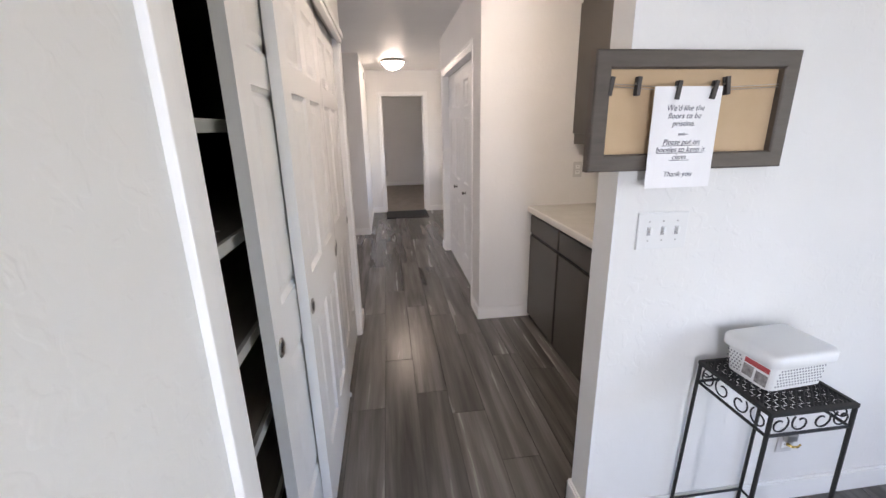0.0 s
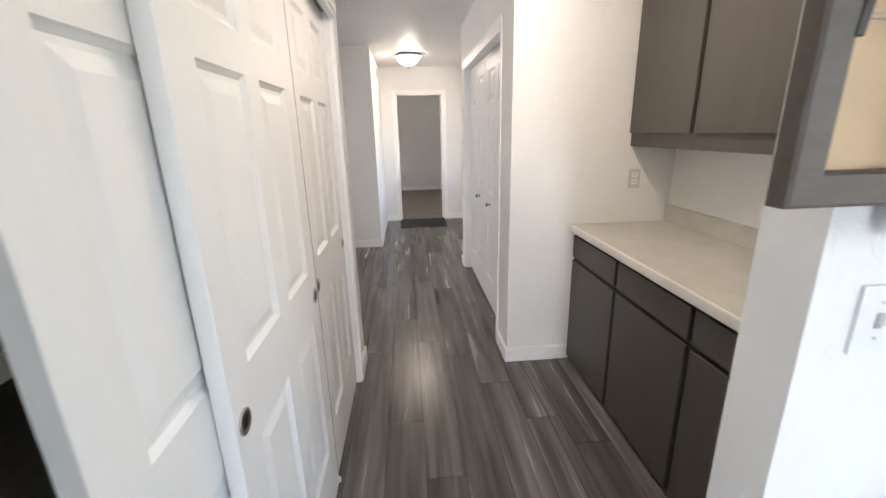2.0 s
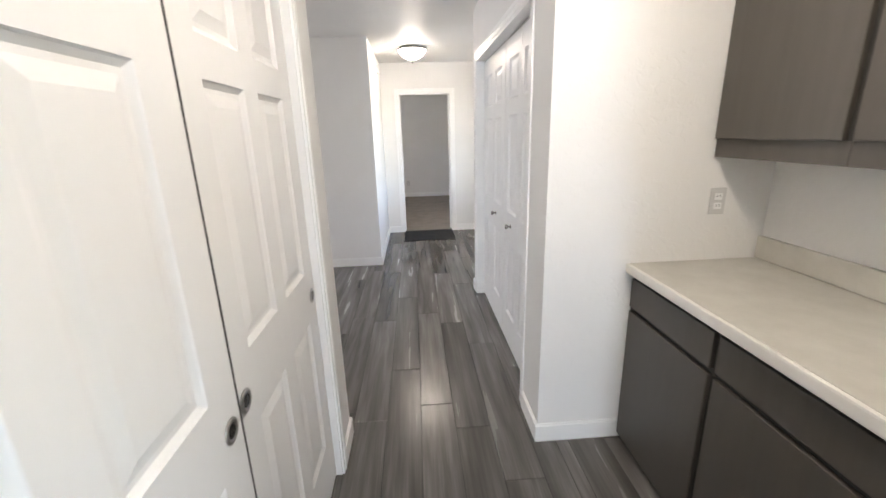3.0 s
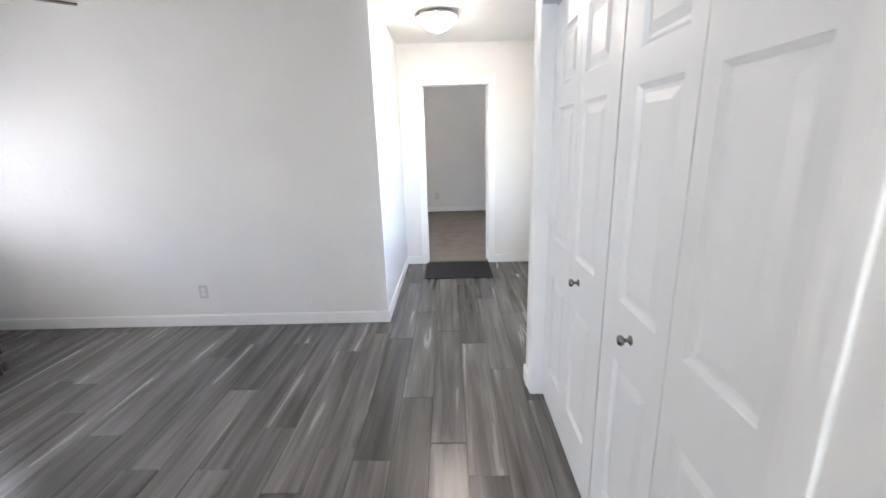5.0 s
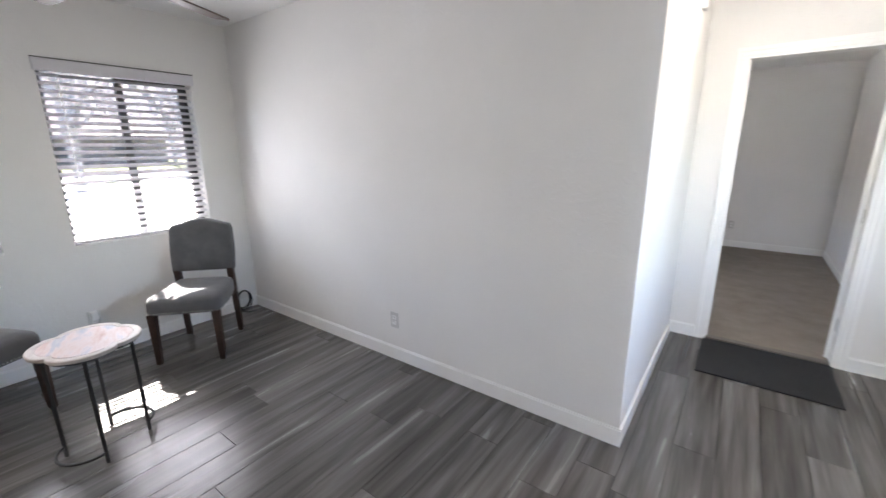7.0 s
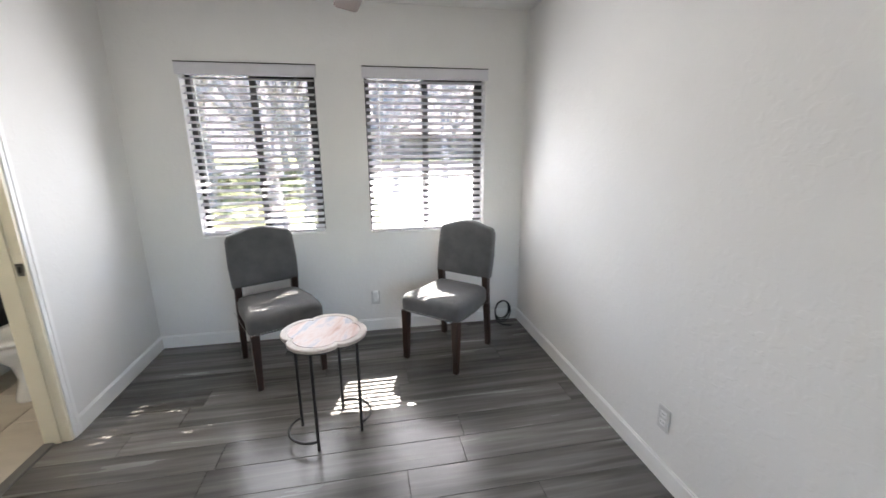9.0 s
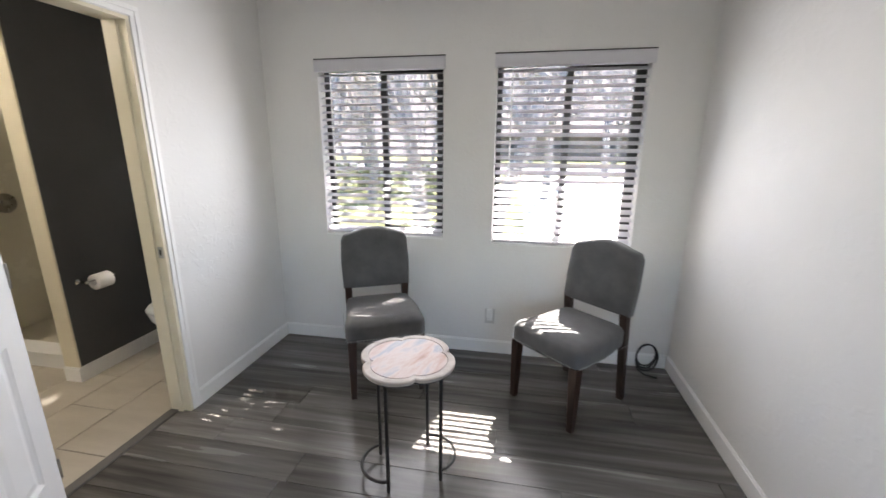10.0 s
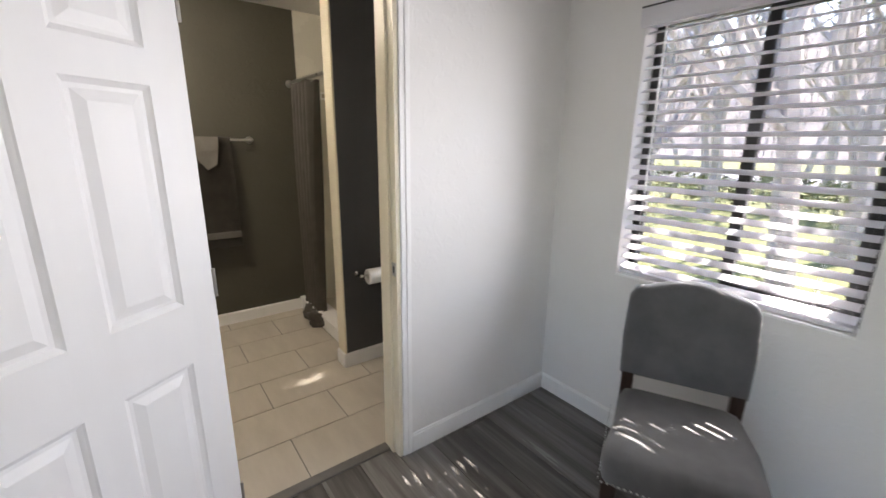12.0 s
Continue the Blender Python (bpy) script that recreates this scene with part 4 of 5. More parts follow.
coil = thing("cable_coil", "coil of black cable on the floor against the wall", "cable")
for k in range(3):
    pts = [(-3.425 + 0.012 * k + 0.012 * math.sin(a), 5.855 + (0.060 + 0.006 * k) * math.cos(a + k), 0.102 - 0.004 * k + (0.086 + 0.004 * k) * math.sin(a + k)) for a in np.linspace(0, math.tau, 29)[:-1]]
    part("loop", tube(pts, 0.0055, 6, True), RUBBER, coil, smooth=True)
part("tail", tube([(-3.40, 5.79, 0.05), (-3.38, 5.80, 0.012), (-3.33, 5.83, 0.007), (-3.30, 5.90, 0.007)], 0.0055, 6), RUBBER, coil, smooth=True)

# ---- ceiling fan ----
FX, FY = -2.05, 4.78
fan = thing("ceiling_fan", "white ceiling fan with five dark walnut blades, at rest", "ceiling fan", m=pose(FX, FY, H))
part("canopy", lathe([(0.065, 0.0), (0.065, -0.02), (0.03, -0.05), (0.016, -0.055)], 24), PLASTIC, fan, smooth=True)
part("rod", tube([(0, 0, -0.05), (0, 0, -0.17)], 0.013, 10), PLASTIC, fan)
part("motor", lathe([(0.03, -0.15), (0.11, -0.165), (0.125, -0.19), (0.125, -0.24), (0.10, -0.265), (0.05, -0.275)], 28), PLASTIC, fan, "white motor housing", True)
part("light_bowl", lathe([(0.075, -0.275), (0.085, -0.30), (0.075, -0.33), (0.04, -0.35), (0.005, -0.355)], 24), PORCELAIN, fan, "unlit white glass bowl", True)
for k in range(5):
    turn = pose(0, 0, -0.255, 0, 0, 43 + 72 * k) @ pose(0, 0, 0, 10)
    ring = [(0.19, -0.045), (0.30, -0.058), (0.55, -0.066), (0.675, -0.062), (0.70, -0.045), (0.70, 0.045), (0.675, 0.062), (0.55, 0.066), (0.30, 0.058), (0.19, 0.045)]
    part("blade", loft([[turn @ Vector((x, y, z)) for x, y in ring] for z in (-0.004, 0.004)]), FAN_WOOD, fan, "dark walnut blade")
    part("blade_iron", boxes(((0.10, -0.018, 0.004), (0.24, 0.018, 0.010)), soft=0.002, m=turn), STEEL, fan)

# ---- framed notice on the front wall ----
PX0, PX1, PZ0, PZ1 = 0.720, 1.322, 1.354, 1.668
FY0 = PIER - 0.046
fr = thing("notice_frame", "weathered brown wooden frame with a tan board and clothespin wire", "picture frame")
b = 0.046
outer = [(PX0, PZ0), (PX1, PZ0), (PX1, PZ1), (PX0, PZ1)]
inner = [(PX0 + b, PZ0 + b), (PX1 - b, PZ0 + b), (PX1 - b, PZ1 - b), (PX0 + b, PZ1 - b)]
for k in range(4):
    n = (k + 1) % 4
    face = [outer[k], outer[n], inner[n], inner[k]]
    lip = [(x + 0.1 * (u - x), z + 0.1 * (v - z)) for (x, z), (u, v) in zip(face, reversed(face))]
    bm = loft([[(x, y, z) for x, z in ring] for ring, y in ((face, FY0 + 0.032), (face, FY0 + 0.004), (lip, FY0))])
    part("rail", bm, FRAME_WOOD, fr)
part("backing_board", boxes(((PX0 + b - 0.006, FY0 + 0.022, PZ0 + b - 0.006), (PX1 - b + 0.006, FY0 + 0.028, PZ1 - b + 0.006))), CARDBOARD, fr, "plain tan backing board")
part("standoff", boxes(((0.90, FY0 + 0.028, 1.49), (1.25, PIER - 0.001, 1.53))), FRAME_WOOD, fr)
wire_z = PZ1 - b - 0.036
for dz in (0.0, -0.007):
    part("wire", tube([(PX0 + b, FY0 + 0.015, wire_z + dz), (0.95, FY0 + 0.013, wire_z - 0.012 + dz), (1.1, FY0 + 0.013, wire_z - 0.012 + dz), (PX1 - b, FY0 + 0.015, wire_z + dz - 0.004)], 0.0010, 5), STEEL, fr)
for x, lean in ((0.768, 8), (0.846, 3), (0.950, 6), (1.056, 10), (1.108, -8)):
    clip = thing("clothespin", "small dark wooden clothespin on the wire", "clothespin", "clothespins", pose(x, FY0 + (-0.010 if x in (0.950, 1.056) else 0.008), wire_z - (0.020 if x in (0.950, 1.056) else 0.008), 0, lean, 0))
    for yy in (-0.010, 0.001):
        part("arm", boxes(((-0.0055, yy, -0.024), (0.0055, yy + 0.006, 0.024)), soft=0.001), CLIP, clip)
    part("spring", tube([(-0.007, 0.0, 0.006), (0.007, 0.0, 0.006)], 0.003, 6), STEEL, clip)

PAX0, PAX1, PAZ0, PAZ1 = 0.886, 1.084, 1.306, 1.576
notice = thing("paper_notice", "white paper notice asking visitors to wear booties", "notice", m=pose(0, FY0 - 0.006, 0))
bm = bmesh.new()
grid = [[bm.verts.new((PAX0 + (PAX1 - PAX0) * i / 8, -0.004 - 0.004 * (1 - j / 10) ** 2 - 0.0015 * math.sin(i * 0.8), PAZ0 + (PAZ1 - PAZ0) * j / 10)) for i in range(9)] for j in range(11)]
for j in range(10):
    for i in range(8):
        bm.faces.new((grid[j][i], grid[j][i + 1], grid[j + 1][i + 1], grid[j + 1][i]))
back = [[bm.verts.new(v.co + Vector((0, 0.0006, 0))) for v in row] for row in grid]
for j in range(10):
    for i in range(8):
        bm.faces.new((back[j][i], back[j + 1][i], back[j + 1][i + 1], back[j][i + 1]))
rim = [(0, i) for i in range(8)] + [(j, 8) for j in range(10)] + [(10, i) for i in range(8, 0, -1)] + [(j, 0) for j in range(10, 0, -1)]
for (j, i), (n, m) in zip(rim, rim[1:] + rim[:1]):
    bm.faces.new((grid[n][m], grid[j][i], back[j][i], back[n][m]))
part("sheet", bm, PAPER, notice, "white printed sheet")
mid = (PAX0 + PAX1) / 2 - 0.006


def line_of_text(words, x, z, size, y):
    cu = bpy.data.curves.new("writing", "FONT")
    cu.body, cu.size, cu.shear, cu.align_x = words, size, 0.25, "CENTER"
    cu.extrude, cu.offset = 0.0001, -0.0001
    tmp = new("writing_tmp", cu)
    me = bpy.data.meshes.new_from_object(tmp.evaluated_get(bpy.context.evaluated_depsgraph_get()))
    bpy.data.objects.remove(tmp)
    me.materials.append(INK)
    ob = new("writing", me)
    ob.parent = notice
    ob.matrix_basis = pose(x, y, z, 90)
    return ob


def sheet_y(z):
    return -0.0058 - 0.004 * (1 - (z - PAZ0) / (PAZ1 - PAZ0)) ** 2 - 0.0022


bpy.context.view_layer.update()
for words, drop in (("We'd like the", 0.062), ("floors to be", 0.082), ("pristine.", 0.102), ("Please put on", 0.151), ("booties to keep it", 0.171), ("clean.", 0.191), ("Thank you", 0.238)):
    z = PAZ1 - drop
    line_of_text(words, mid, z, 0.0205, sheet_y(z))
for half, drop in ((0.056, 0.154), (0.070, 0.174), (0.030, 0.194)):
    z = PAZ1 - drop
    part("underline", boxes(((mid - half, sheet_y(z) - 0.0002, z - 0.0006), (mid + half, sheet_y(z) + 0.0002, z + 0.0006))), INK, notice)
z = PAZ1 - 0.124
part("ornament", boxes(((mid - 0.011, sheet_y(z) - 0.0002, z - 0.003), (mid + 0.009, sheet_y(z) + 0.0002, z + 0.003)), ((mid + 0.002, sheet_y(z) - 0.0003, z - 0.0012), (mid + 0.017, sheet_y(z) + 0.0001, z + 0.0012))), PALE_INK, notice, "small grey printed ornament")

# ---- iron stand with a plastic box ----
SX0, SX1, SY0, SY1, SZ = 1.193, 1.464, 0.926, 1.193, 0.70
stand = thing("plant_stand", "black iron plant stand with a pierced top and scroll rails", "plant stand")
for x in (SX0, SX1):
    for y in (SY0, SY1):
        dx, dy = (0.012 if x == SX1 else -0.012), (0.012 if y == SY1 else -0.012)
        part("leg", tube([(x + dx, min(y + dy, PIER - 0.02), 0.0), (x, y, SZ)], 0.0065, 8), BLACK_METAL, stand)
for z in (SZ - 0.004, SZ - 0.075, 0.10):
    for p, q in (((SX0, SY0), (SX1, SY0)), ((SX1, SY0), (SX1, SY1)), ((SX1, SY1), (SX0, SY1)), ((SX0, SY1), (SX0, SY0))):
        grow = 0.010 if z < 0.2 else 0.0
        e = lambda v, lo, hi: v + (grow if v == hi else -grow)
        part("rail", tube([(e(p[0], SX0, SX1), e(p[1], SY0, SY1), z), (e(q[0], SX0, SX1), e(q[1], SY0, SY1), z)], 0.0048, 6), BLACK_METAL, stand)


def scroll(cx, cz, r, flip):
    pts = []
    for k in range(22):
        a = k / 21 * math.tau * 0.98
        rr = r * (1 - 0.62 * k / 21)
        pts.append((cx + flip * rr * math.cos(a + 2.3), cz + rr * math.sin(a + 2.3)))
    return pts


for side in range(4):
    length = SX1 - SX0 if side % 2 == 0 else SY1 - SY0
    for k in range(4):
        c = length * (k + 0.5) / 4
        pts = scroll(c, SZ - 0.040, 0.030, 1 if k % 2 else -1)
        if side == 0:
            line = [(SX0 + u, SY0, v) for u, v in pts]
        elif side == 2:
            line = [(SX0 + u, SY1, v) for u, v in pts]
        else:
            line = [(SX0 if side == 1 else SX1, SY0 + u, v) for u, v in pts]
        part("scroll", tube(line, 0.0026, 5), BLACK_METAL, stand)
# Pierced top: rings and crossing bars.
bm = bmesh.new()
nx, ny = 10, 10
for i in range(nx):
    for j in range(ny):
        cx, cy = SX0 + (SX1 - SX0) * (i + 0.5) / nx, SY0 + (SY1 - SY0) * (j + 0.5) / ny
        r = 0.0100
        add_tube(bm, [(cx + r * math.cos(a), cy + r * math.sin(a), SZ) for a in np.linspace(0, math.tau, 9)[:-1]], 0.0026, 4, True)
        for a in (0.785, 2.356):
            add_tube(bm, [(cx - 0.018 * math.cos(a), cy - 0.018 * math.sin(a), SZ), (cx + 0.018 * math.cos(a), cy + 0.018 * math.sin(a), SZ)], 0.0022, 4)
part("pierced_top", bm, BLACK_METAL, stand, "black pierced metal top")
part("edge_band", boxes(((SX0 - 0.006, SY0 - 0.006, SZ - 0.008), (SX1 + 0.006, SY0 + 0.006, SZ + 0.005)), ((SX0 - 0.006, SY1 - 0.006, SZ - 0.008), (SX1 + 0.006, SY1 + 0.006, SZ + 0.005)), ((SX0 - 0.006, SY0 + 0.006, SZ - 0.008), (SX0 + 0.006, SY1 - 0.006, SZ + 0.005)), ((SX1 - 0.006, SY0 + 0.006, SZ - 0.008), (SX1 + 0.006, SY1 - 0.006, SZ + 0.005))), BLACK_METAL, stand)

box_m = pose(1.354, 1.086, SZ + 0.004, 0, 0, 4)
tub = thing("storage_box", "white perforated plastic storage box with a lid and a red label", "storage box", m=box_m)


def rounded(hx, hy, r, z, n=6):
    out = []
    for cx, cy, a0 in ((hx - r, hy - r, 0), (-hx + r, hy - r, 90), (-hx + r, -hy + r, 180), (hx - r, -hy + r, 270)):
        for k in range(n):
            a = radians(a0 + 90 * k / (n - 1))
            out.append((cx + r * math.cos(a), cy + r * math.sin(a), z))
    return out


BX, BY = 0.112, 0.082
part("tub", loft([rounded(BX - 0.014, BY - 0.014, 0.02, 0.0), rounded(BX - 0.009, BY - 0.009, 0.024, 0.003), rounded(BX, BY, 0.026, 0.092)]), PLASTIC, tub, "white perforated tub")
part("lid", loft([rounded(BX + 0.010, BY + 0.010, 0.030, 0.090), rounded(BX + 0.012, BY + 0.012, 0.030, 0.094), rounded(BX + 0.012, BY + 0.012, 0.030, 0.118), rounded(BX + 0.006, BY + 0.006, 0.028, 0.126), rounded(BX - 0.004, BY - 0.004, 0.024, 0.128)]), PLASTIC, tub, "plain white lid", True)
holes = bmesh.new()
for row in range(6):
    z = 0.018 + row * 0.011
    grow = -0.009 + 0.009 * z / 0.092
    for k in range(16):
        x = -0.080 + 0.0105 * k + (0.00525 if row % 2 else 0)
        add_lathe(holes, [(0.0031, 0.0), (0.0031, 0.0006)], 6, pose(x, -(BY + grow) - 0.0002, z, 90))
    for k in range(5):
        y = 0.02 + 0.0105 * k + (0.00525 if row % 2 else 0)
        add_lathe(holes, [(0.0031, 0.0), (0.0031, 0.0006)], 6, pose(-(BX + grow) - 0.0002, y, z, 0, -90))
    for k in range(12):
        y = -0.062 + 0.0105 * k + (0.00525 if row % 2 else 0)
        add_lathe(holes, [(0.0031, 0.0), (0.0031, 0.0006)], 6, pose(BX + grow + 0.0002, y, z, 0, 90))
tagged(part("perforations", holes, mottled("grey_hole_shade", (0.22, 0.22, 0.23), (0.28, 0.28, 0.29), 9, 0.7), tub), kind="stuff")
lm = pose(-BX - 0.0015, -0.03, 0.05, 0, 5, 0)
label = part("label", boxes(((-0.0006, -0.048, -0.034), (0.0004, 0.042, 0.034)), m=lm), PAPER, tub, "printed paper label")
part("red_band", boxes(((-0.0010, -0.044, 0.014), (-0.0004, 0.036, 0.030)), m=lm), LABEL_RED, label)
part("picture_block", boxes(((-0.0010, -0.044, -0.030), (-0.0004, -0.006, 0.006)), ((-0.0010, 0.002, -0.026), (-0.0004, 0.036, 0.010)), m=lm), LABEL_GREY, label)

hook_out = outlet(pose(1.647, PIER, 0.295), "white duplex outlet behind the iron stand")
night = thing("plug_in_hook", "small brass-coloured plug-in with a curved tip in the outlet", "plug", m=pose(1.647, PIER, 0.295))
part("body", boxes(((-0.024, -0.030, 0.006), (0.024, -0.009, 0.040)), soft=0.006), STEEL, night)
part("tip", tube([(-0.01, -0.02, -0.006), (0.005, -0.028, -0.014), (0.022, -0.034, -0.012), (0.034, -0.034, -0.002)], 0.006, 8, taper=0.5), BRASS, night, "curved brass tip", True)

# ---- bathroom ----
toilet = thing("toilet", "white porcelain toilet with its seat down", "toilet", m=pose(-3.40, 2.66, 0))


def oval(cx, hx, hy, z, n=28, front=1.0):
    return [(cx + (hx * front if math.cos(a) > 0 else hx) * math.cos(a), hy * math.sin(a), z) for a in np.linspace(0, math.tau, n + 1)[:-1]]


part("base", loft([oval(0.34, 0.20, 0.105, 0.0), oval(0.34, 0.195, 0.10, 0.02), oval(0.33, 0.16, 0.085, 0.12), oval(0.34, 0.17, 0.10, 0.22), oval(0.37, 0.235, 0.165, 0.33), oval(0.375, 0.245, 0.178, 0.375), oval(0.375, 0.235, 0.170, 0.39)]), PORCELAIN, toilet, smooth=True)
part("seat", loft([oval(0.375, 0.25, 0.182, 0.392), oval(0.375, 0.253, 0.186, 0.402), oval(0.375, 0.247, 0.180, 0.412), oval(0.375, 0.17, 0.115, 0.412), oval(0.375, 0.165, 0.11, 0.395)]), PLASTIC, toilet, "white open seat", True)
part("tank", boxes(((0.0, -0.20, 0.36), (0.17, 0.20, 0.72)), soft=0.02), PORCELAIN, toilet)
part("tank_lid", boxes(((-0.005, -0.21, 0.72), (0.18, 0.21, 0.755)), soft=0.01), PORCELAIN, toilet)
holder = thing("toilet_roll_holder", "chrome toilet roll holder on the charcoal wall", "toilet roll holder", m=pose(-2.755, PART_Y, 0.635))
for x in (-0.085, 0.085):
    part("post", lathe([(0.022, 0.0), (0.022, 0.004), (0.008, 0.010), (0.008, 0.05), (0.012, 0.055), (0.012, 0.068), (0.002, 0.072)], 14, pose(x, 0.0, 0.0, -90)), CHROME, holder, smooth=True)
part("roller", tube([(-0.085, 0.06, 0), (0.085, 0.06, 0)], 0.006, 8), CHROME, holder)
roll = thing("toilet_roll", "white toilet paper roll on its chrome holder", "toilet roll", m=pose(-2.765, PART_Y + 0.06, 0.622))
bm = loft([[(x, r * math.cos(a), r * math.sin(a)) for a in np.linspace(0, math.tau, 25)[:-1]] for x, r in ((-0.048, 0.020), (-0.05, 0.022), (-0.05, 0.047), (-0.047, 0.050), (0.047, 0.050), (0.05, 0.047), (0.05, 0.022), (0.048, 0.020))], cap=False)
part("paper", bm, TISSUE, roll, smooth=True)

curb = structure("shower_curb", boxes(((-2.78, 1.085, 0.0), (-2.66, PART_Y - 0.11, 0.10)), ((-2.79, 1.085, 0.10), (-2.65, PART_Y - 0.11, 0.115)), soft=0.006), TRIM, "white shower curb", "shower curb")
structure("shower_tray", boxes(((ROOM_W + 0.012, 1.085, 0.0), (-2.79, PART_Y - 0.122, 0.04))), SHOWER, "cream shower tray", "shower tray")
band = structure("shower_tile_band", boxes(((ROOM_W + 0.012, 1.085, 1.80), (-2.76, 1.089, 1.86))), TRIM, "pale band of small accent tiles", "tile band")
for k in range(8):
    part("accent_tile", boxes(((-3.40 + 0.08 * k, 1.0885, 1.815), (-3.36 + 0.08 * k, 1.0915, 1.848)), soft=0.001), ACCENT, band)
valve = thing("shower_valve", "round nickel shower valve with a lever", "shower valve", m=pose(-3.15, 1.085, 1.03))
part("plate", lathe([(0.075, 0.0), (0.075, 0.006), (0.03, 0.012), (0.026, 0.04), (0.002, 0.045)], 24, pose(0, 0, 0, -90)), STEEL, valve, smooth=True)
part("lever", tube([(0, 0.035, 0), (0.01, 0.045, -0.07)], 0.008, 8), STEEL, valve)
rod = thing("curtain_rod", "dark metal shower curtain rod", "curtain rod")
part("bar", tube([(-2.70, 1.085, 1.90), (-2.70, PART_Y - 0.11, 1.90)], 0.0125, 10), STEEL, rod)
part("flange", lathe([(0.03, 0.0), (0.03, 0.006), (0.016, 0.02)], 16, pose(-2.70, 1.085, 1.90, -90)), STEEL, rod, smooth=True)
curtain = thing("shower_curtain", "taupe fabric shower curtain gathered at the wall", "shower curtain")
bm = bmesh.new()
rows, cols = 26, 64
grid = []
for j in range(rows + 1):
    v = j / rows
    line = []
    for i in range(cols + 1):
        u = i / cols
        wave = math.sin(u * math.tau * 5.0 + 0.5 * math.sin(v * 3)) * (0.036 + 0.014 * v) + 0.012 * math.sin(u * 31 + v * 4)
        y = 1.22 + u * (0.38 - 0.05 * v)
        x = -2.71 + wave + 0.02 * v
        z = 1.885 - 1.865 * v
        line.append(bm.verts.new((x, y, z)))
    grid.append(line)
for j in range(rows):
    for i in range(cols):
        bm.faces.new((grid[j][i], grid[j][i + 1], grid[j + 1][i + 1], grid[j + 1][i]))
part("cloth", bm, CURTAIN, curtain, smooth=True).data.polygons.foreach_set("use_smooth", [True] * (rows * cols))
bm = bmesh.new()
bmesh.ops.create_icosphere(bm, subdivisions=4, radius=1.0, matrix=pose(-2.655, 1.47, 0.06) @ Matrix.Diagonal((0.075, 0.17, 0.065, 1)))
for v in bm.verts:
    k = noise.noise(v.co * 14) * 0.045 + noise.noise(v.co * 34) * 0.015
    v.co += v.normal * k
    v.co.z = max(v.co.z, 0.004)
part("bunched_hem", bm, CURTAIN, curtain, "bunched hem on the floor", True)
for k in range(7):
    y = 1.23 + 0.058 * k
    part("ring", tube([(-2.70 + 0.02 * math.cos(a), y, 1.895 + 0.024 * math.sin(a)) for a in np.linspace(0, math.tau, 11)[:-1]], 0.0016, 5, True), STEEL, curtain)
bar = thing("towel_bar", "brushed nickel towel bar on the taupe wall", "towel bar")
part("bar", tube([(-2.36, 1.145, 1.465), (-1.72, 1.145, 1.465)], 0.009, 10), STEEL, bar)
for x in (-2.36, -1.72):
    part("post", lathe([(0.028, 0.0), (0.028, 0.006), (0.012, 0.012), (0.012, 0.05), (0.016, 0.06), (0.016, 0.072), (0.002, 0.076)], 16, pose(x, 1.085, 1.465, -90)), STEEL, bar, smooth=True)
towel = thing("bath_towel", "dark brown bath towel folded over the bar", "towel")
bm = bmesh.new()
rowsT = [(1.112, 0.70), (1.116, 1.1), (1.122, 1.42), (1.130, 1.474), (1.145, 1.484), (1.160, 1.474), (1.168, 1.42), (1.174, 1.1), (1.180, 0.665)]
prev = None
for y, z in rowsT:
    now = [bm.verts.new((-2.215 + 0.36 * i / 12, y + 0.005 * math.sin(i * 0.9 + z * 3), z + 0.004 * math.sin(i * 0.7))) for i in range(13)]
    if prev:
        for i in range(12):
            bm.faces.new((prev[i], prev[i + 1], now[i + 1], now[i]))
    prev = now
bmesh.ops.solidify(bm, geom=bm.faces[:], thickness=0.008)
part("cloth", bm, TOWEL, towel, smooth=True)
part("band", boxes(((-2.217, 1.176, 0.735), (-1.853, 1.190, 0.785)), soft=0.004), TOWEL_BAND, towel, "grey woven band")
hand = thing("hand_towel", "small brown hand towel folded over the bath towel", "towel", m=pose(-2.06, 1.192, 1.36))
bm = loft([[(-0.07, -0.012, 0.125), (0.11, -0.012, 0.125), (0.11, -0.002, 0.125), (-0.07, -0.002, 0.125)], [(-0.06, -0.014, 0.03), (0.12, -0.014, 0.02), (0.12, 0.010, 0.02), (-0.06, 0.010, 0.03)], [(-0.045, -0.012, -0.07), (0.02, -0.012, -0.11), (0.02, 0.006, -0.11), (-0.045, 0.006, -0.07)]])
part("cloth", bm, TOWEL_BAND, hand)


# ---- outside the windows ----
bm = bmesh.new()
add_box(bm, (-220, -160, -0.5), (-3.62, 160, -0.30))
structure("ground", bm, GRASS, "pale spring lawn outside the windows", "ground")
structure("pavement", boxes(((-26.0, 5.1, -0.32), (-3.9, 40.0, -0.285))), CONCRETE, "sunlit pale concrete drive", "drive")
# Reflector slab below the view, added to throw sunlight up through the windows.
structure("bounce_slab", boxes(((-6.3, -6.0, -0.32), (-3.62, 14.0, -0.27))), CONCRETE, "unseen pale slab added to bounce sunlight into the room", "walk")
structure("road", boxes(((-40.0, -120, -0.32), (-27.0, 120, -0.28))), ASPHALT, "grey asphalt road", "road")
house = thing("neighbour_house", "low tan house across the road", "house", m=pose(-58, 12, -0.3))
part("wall", boxes(((-5, -12, 0), (5, 12, 3.0))), STUCCO, house)
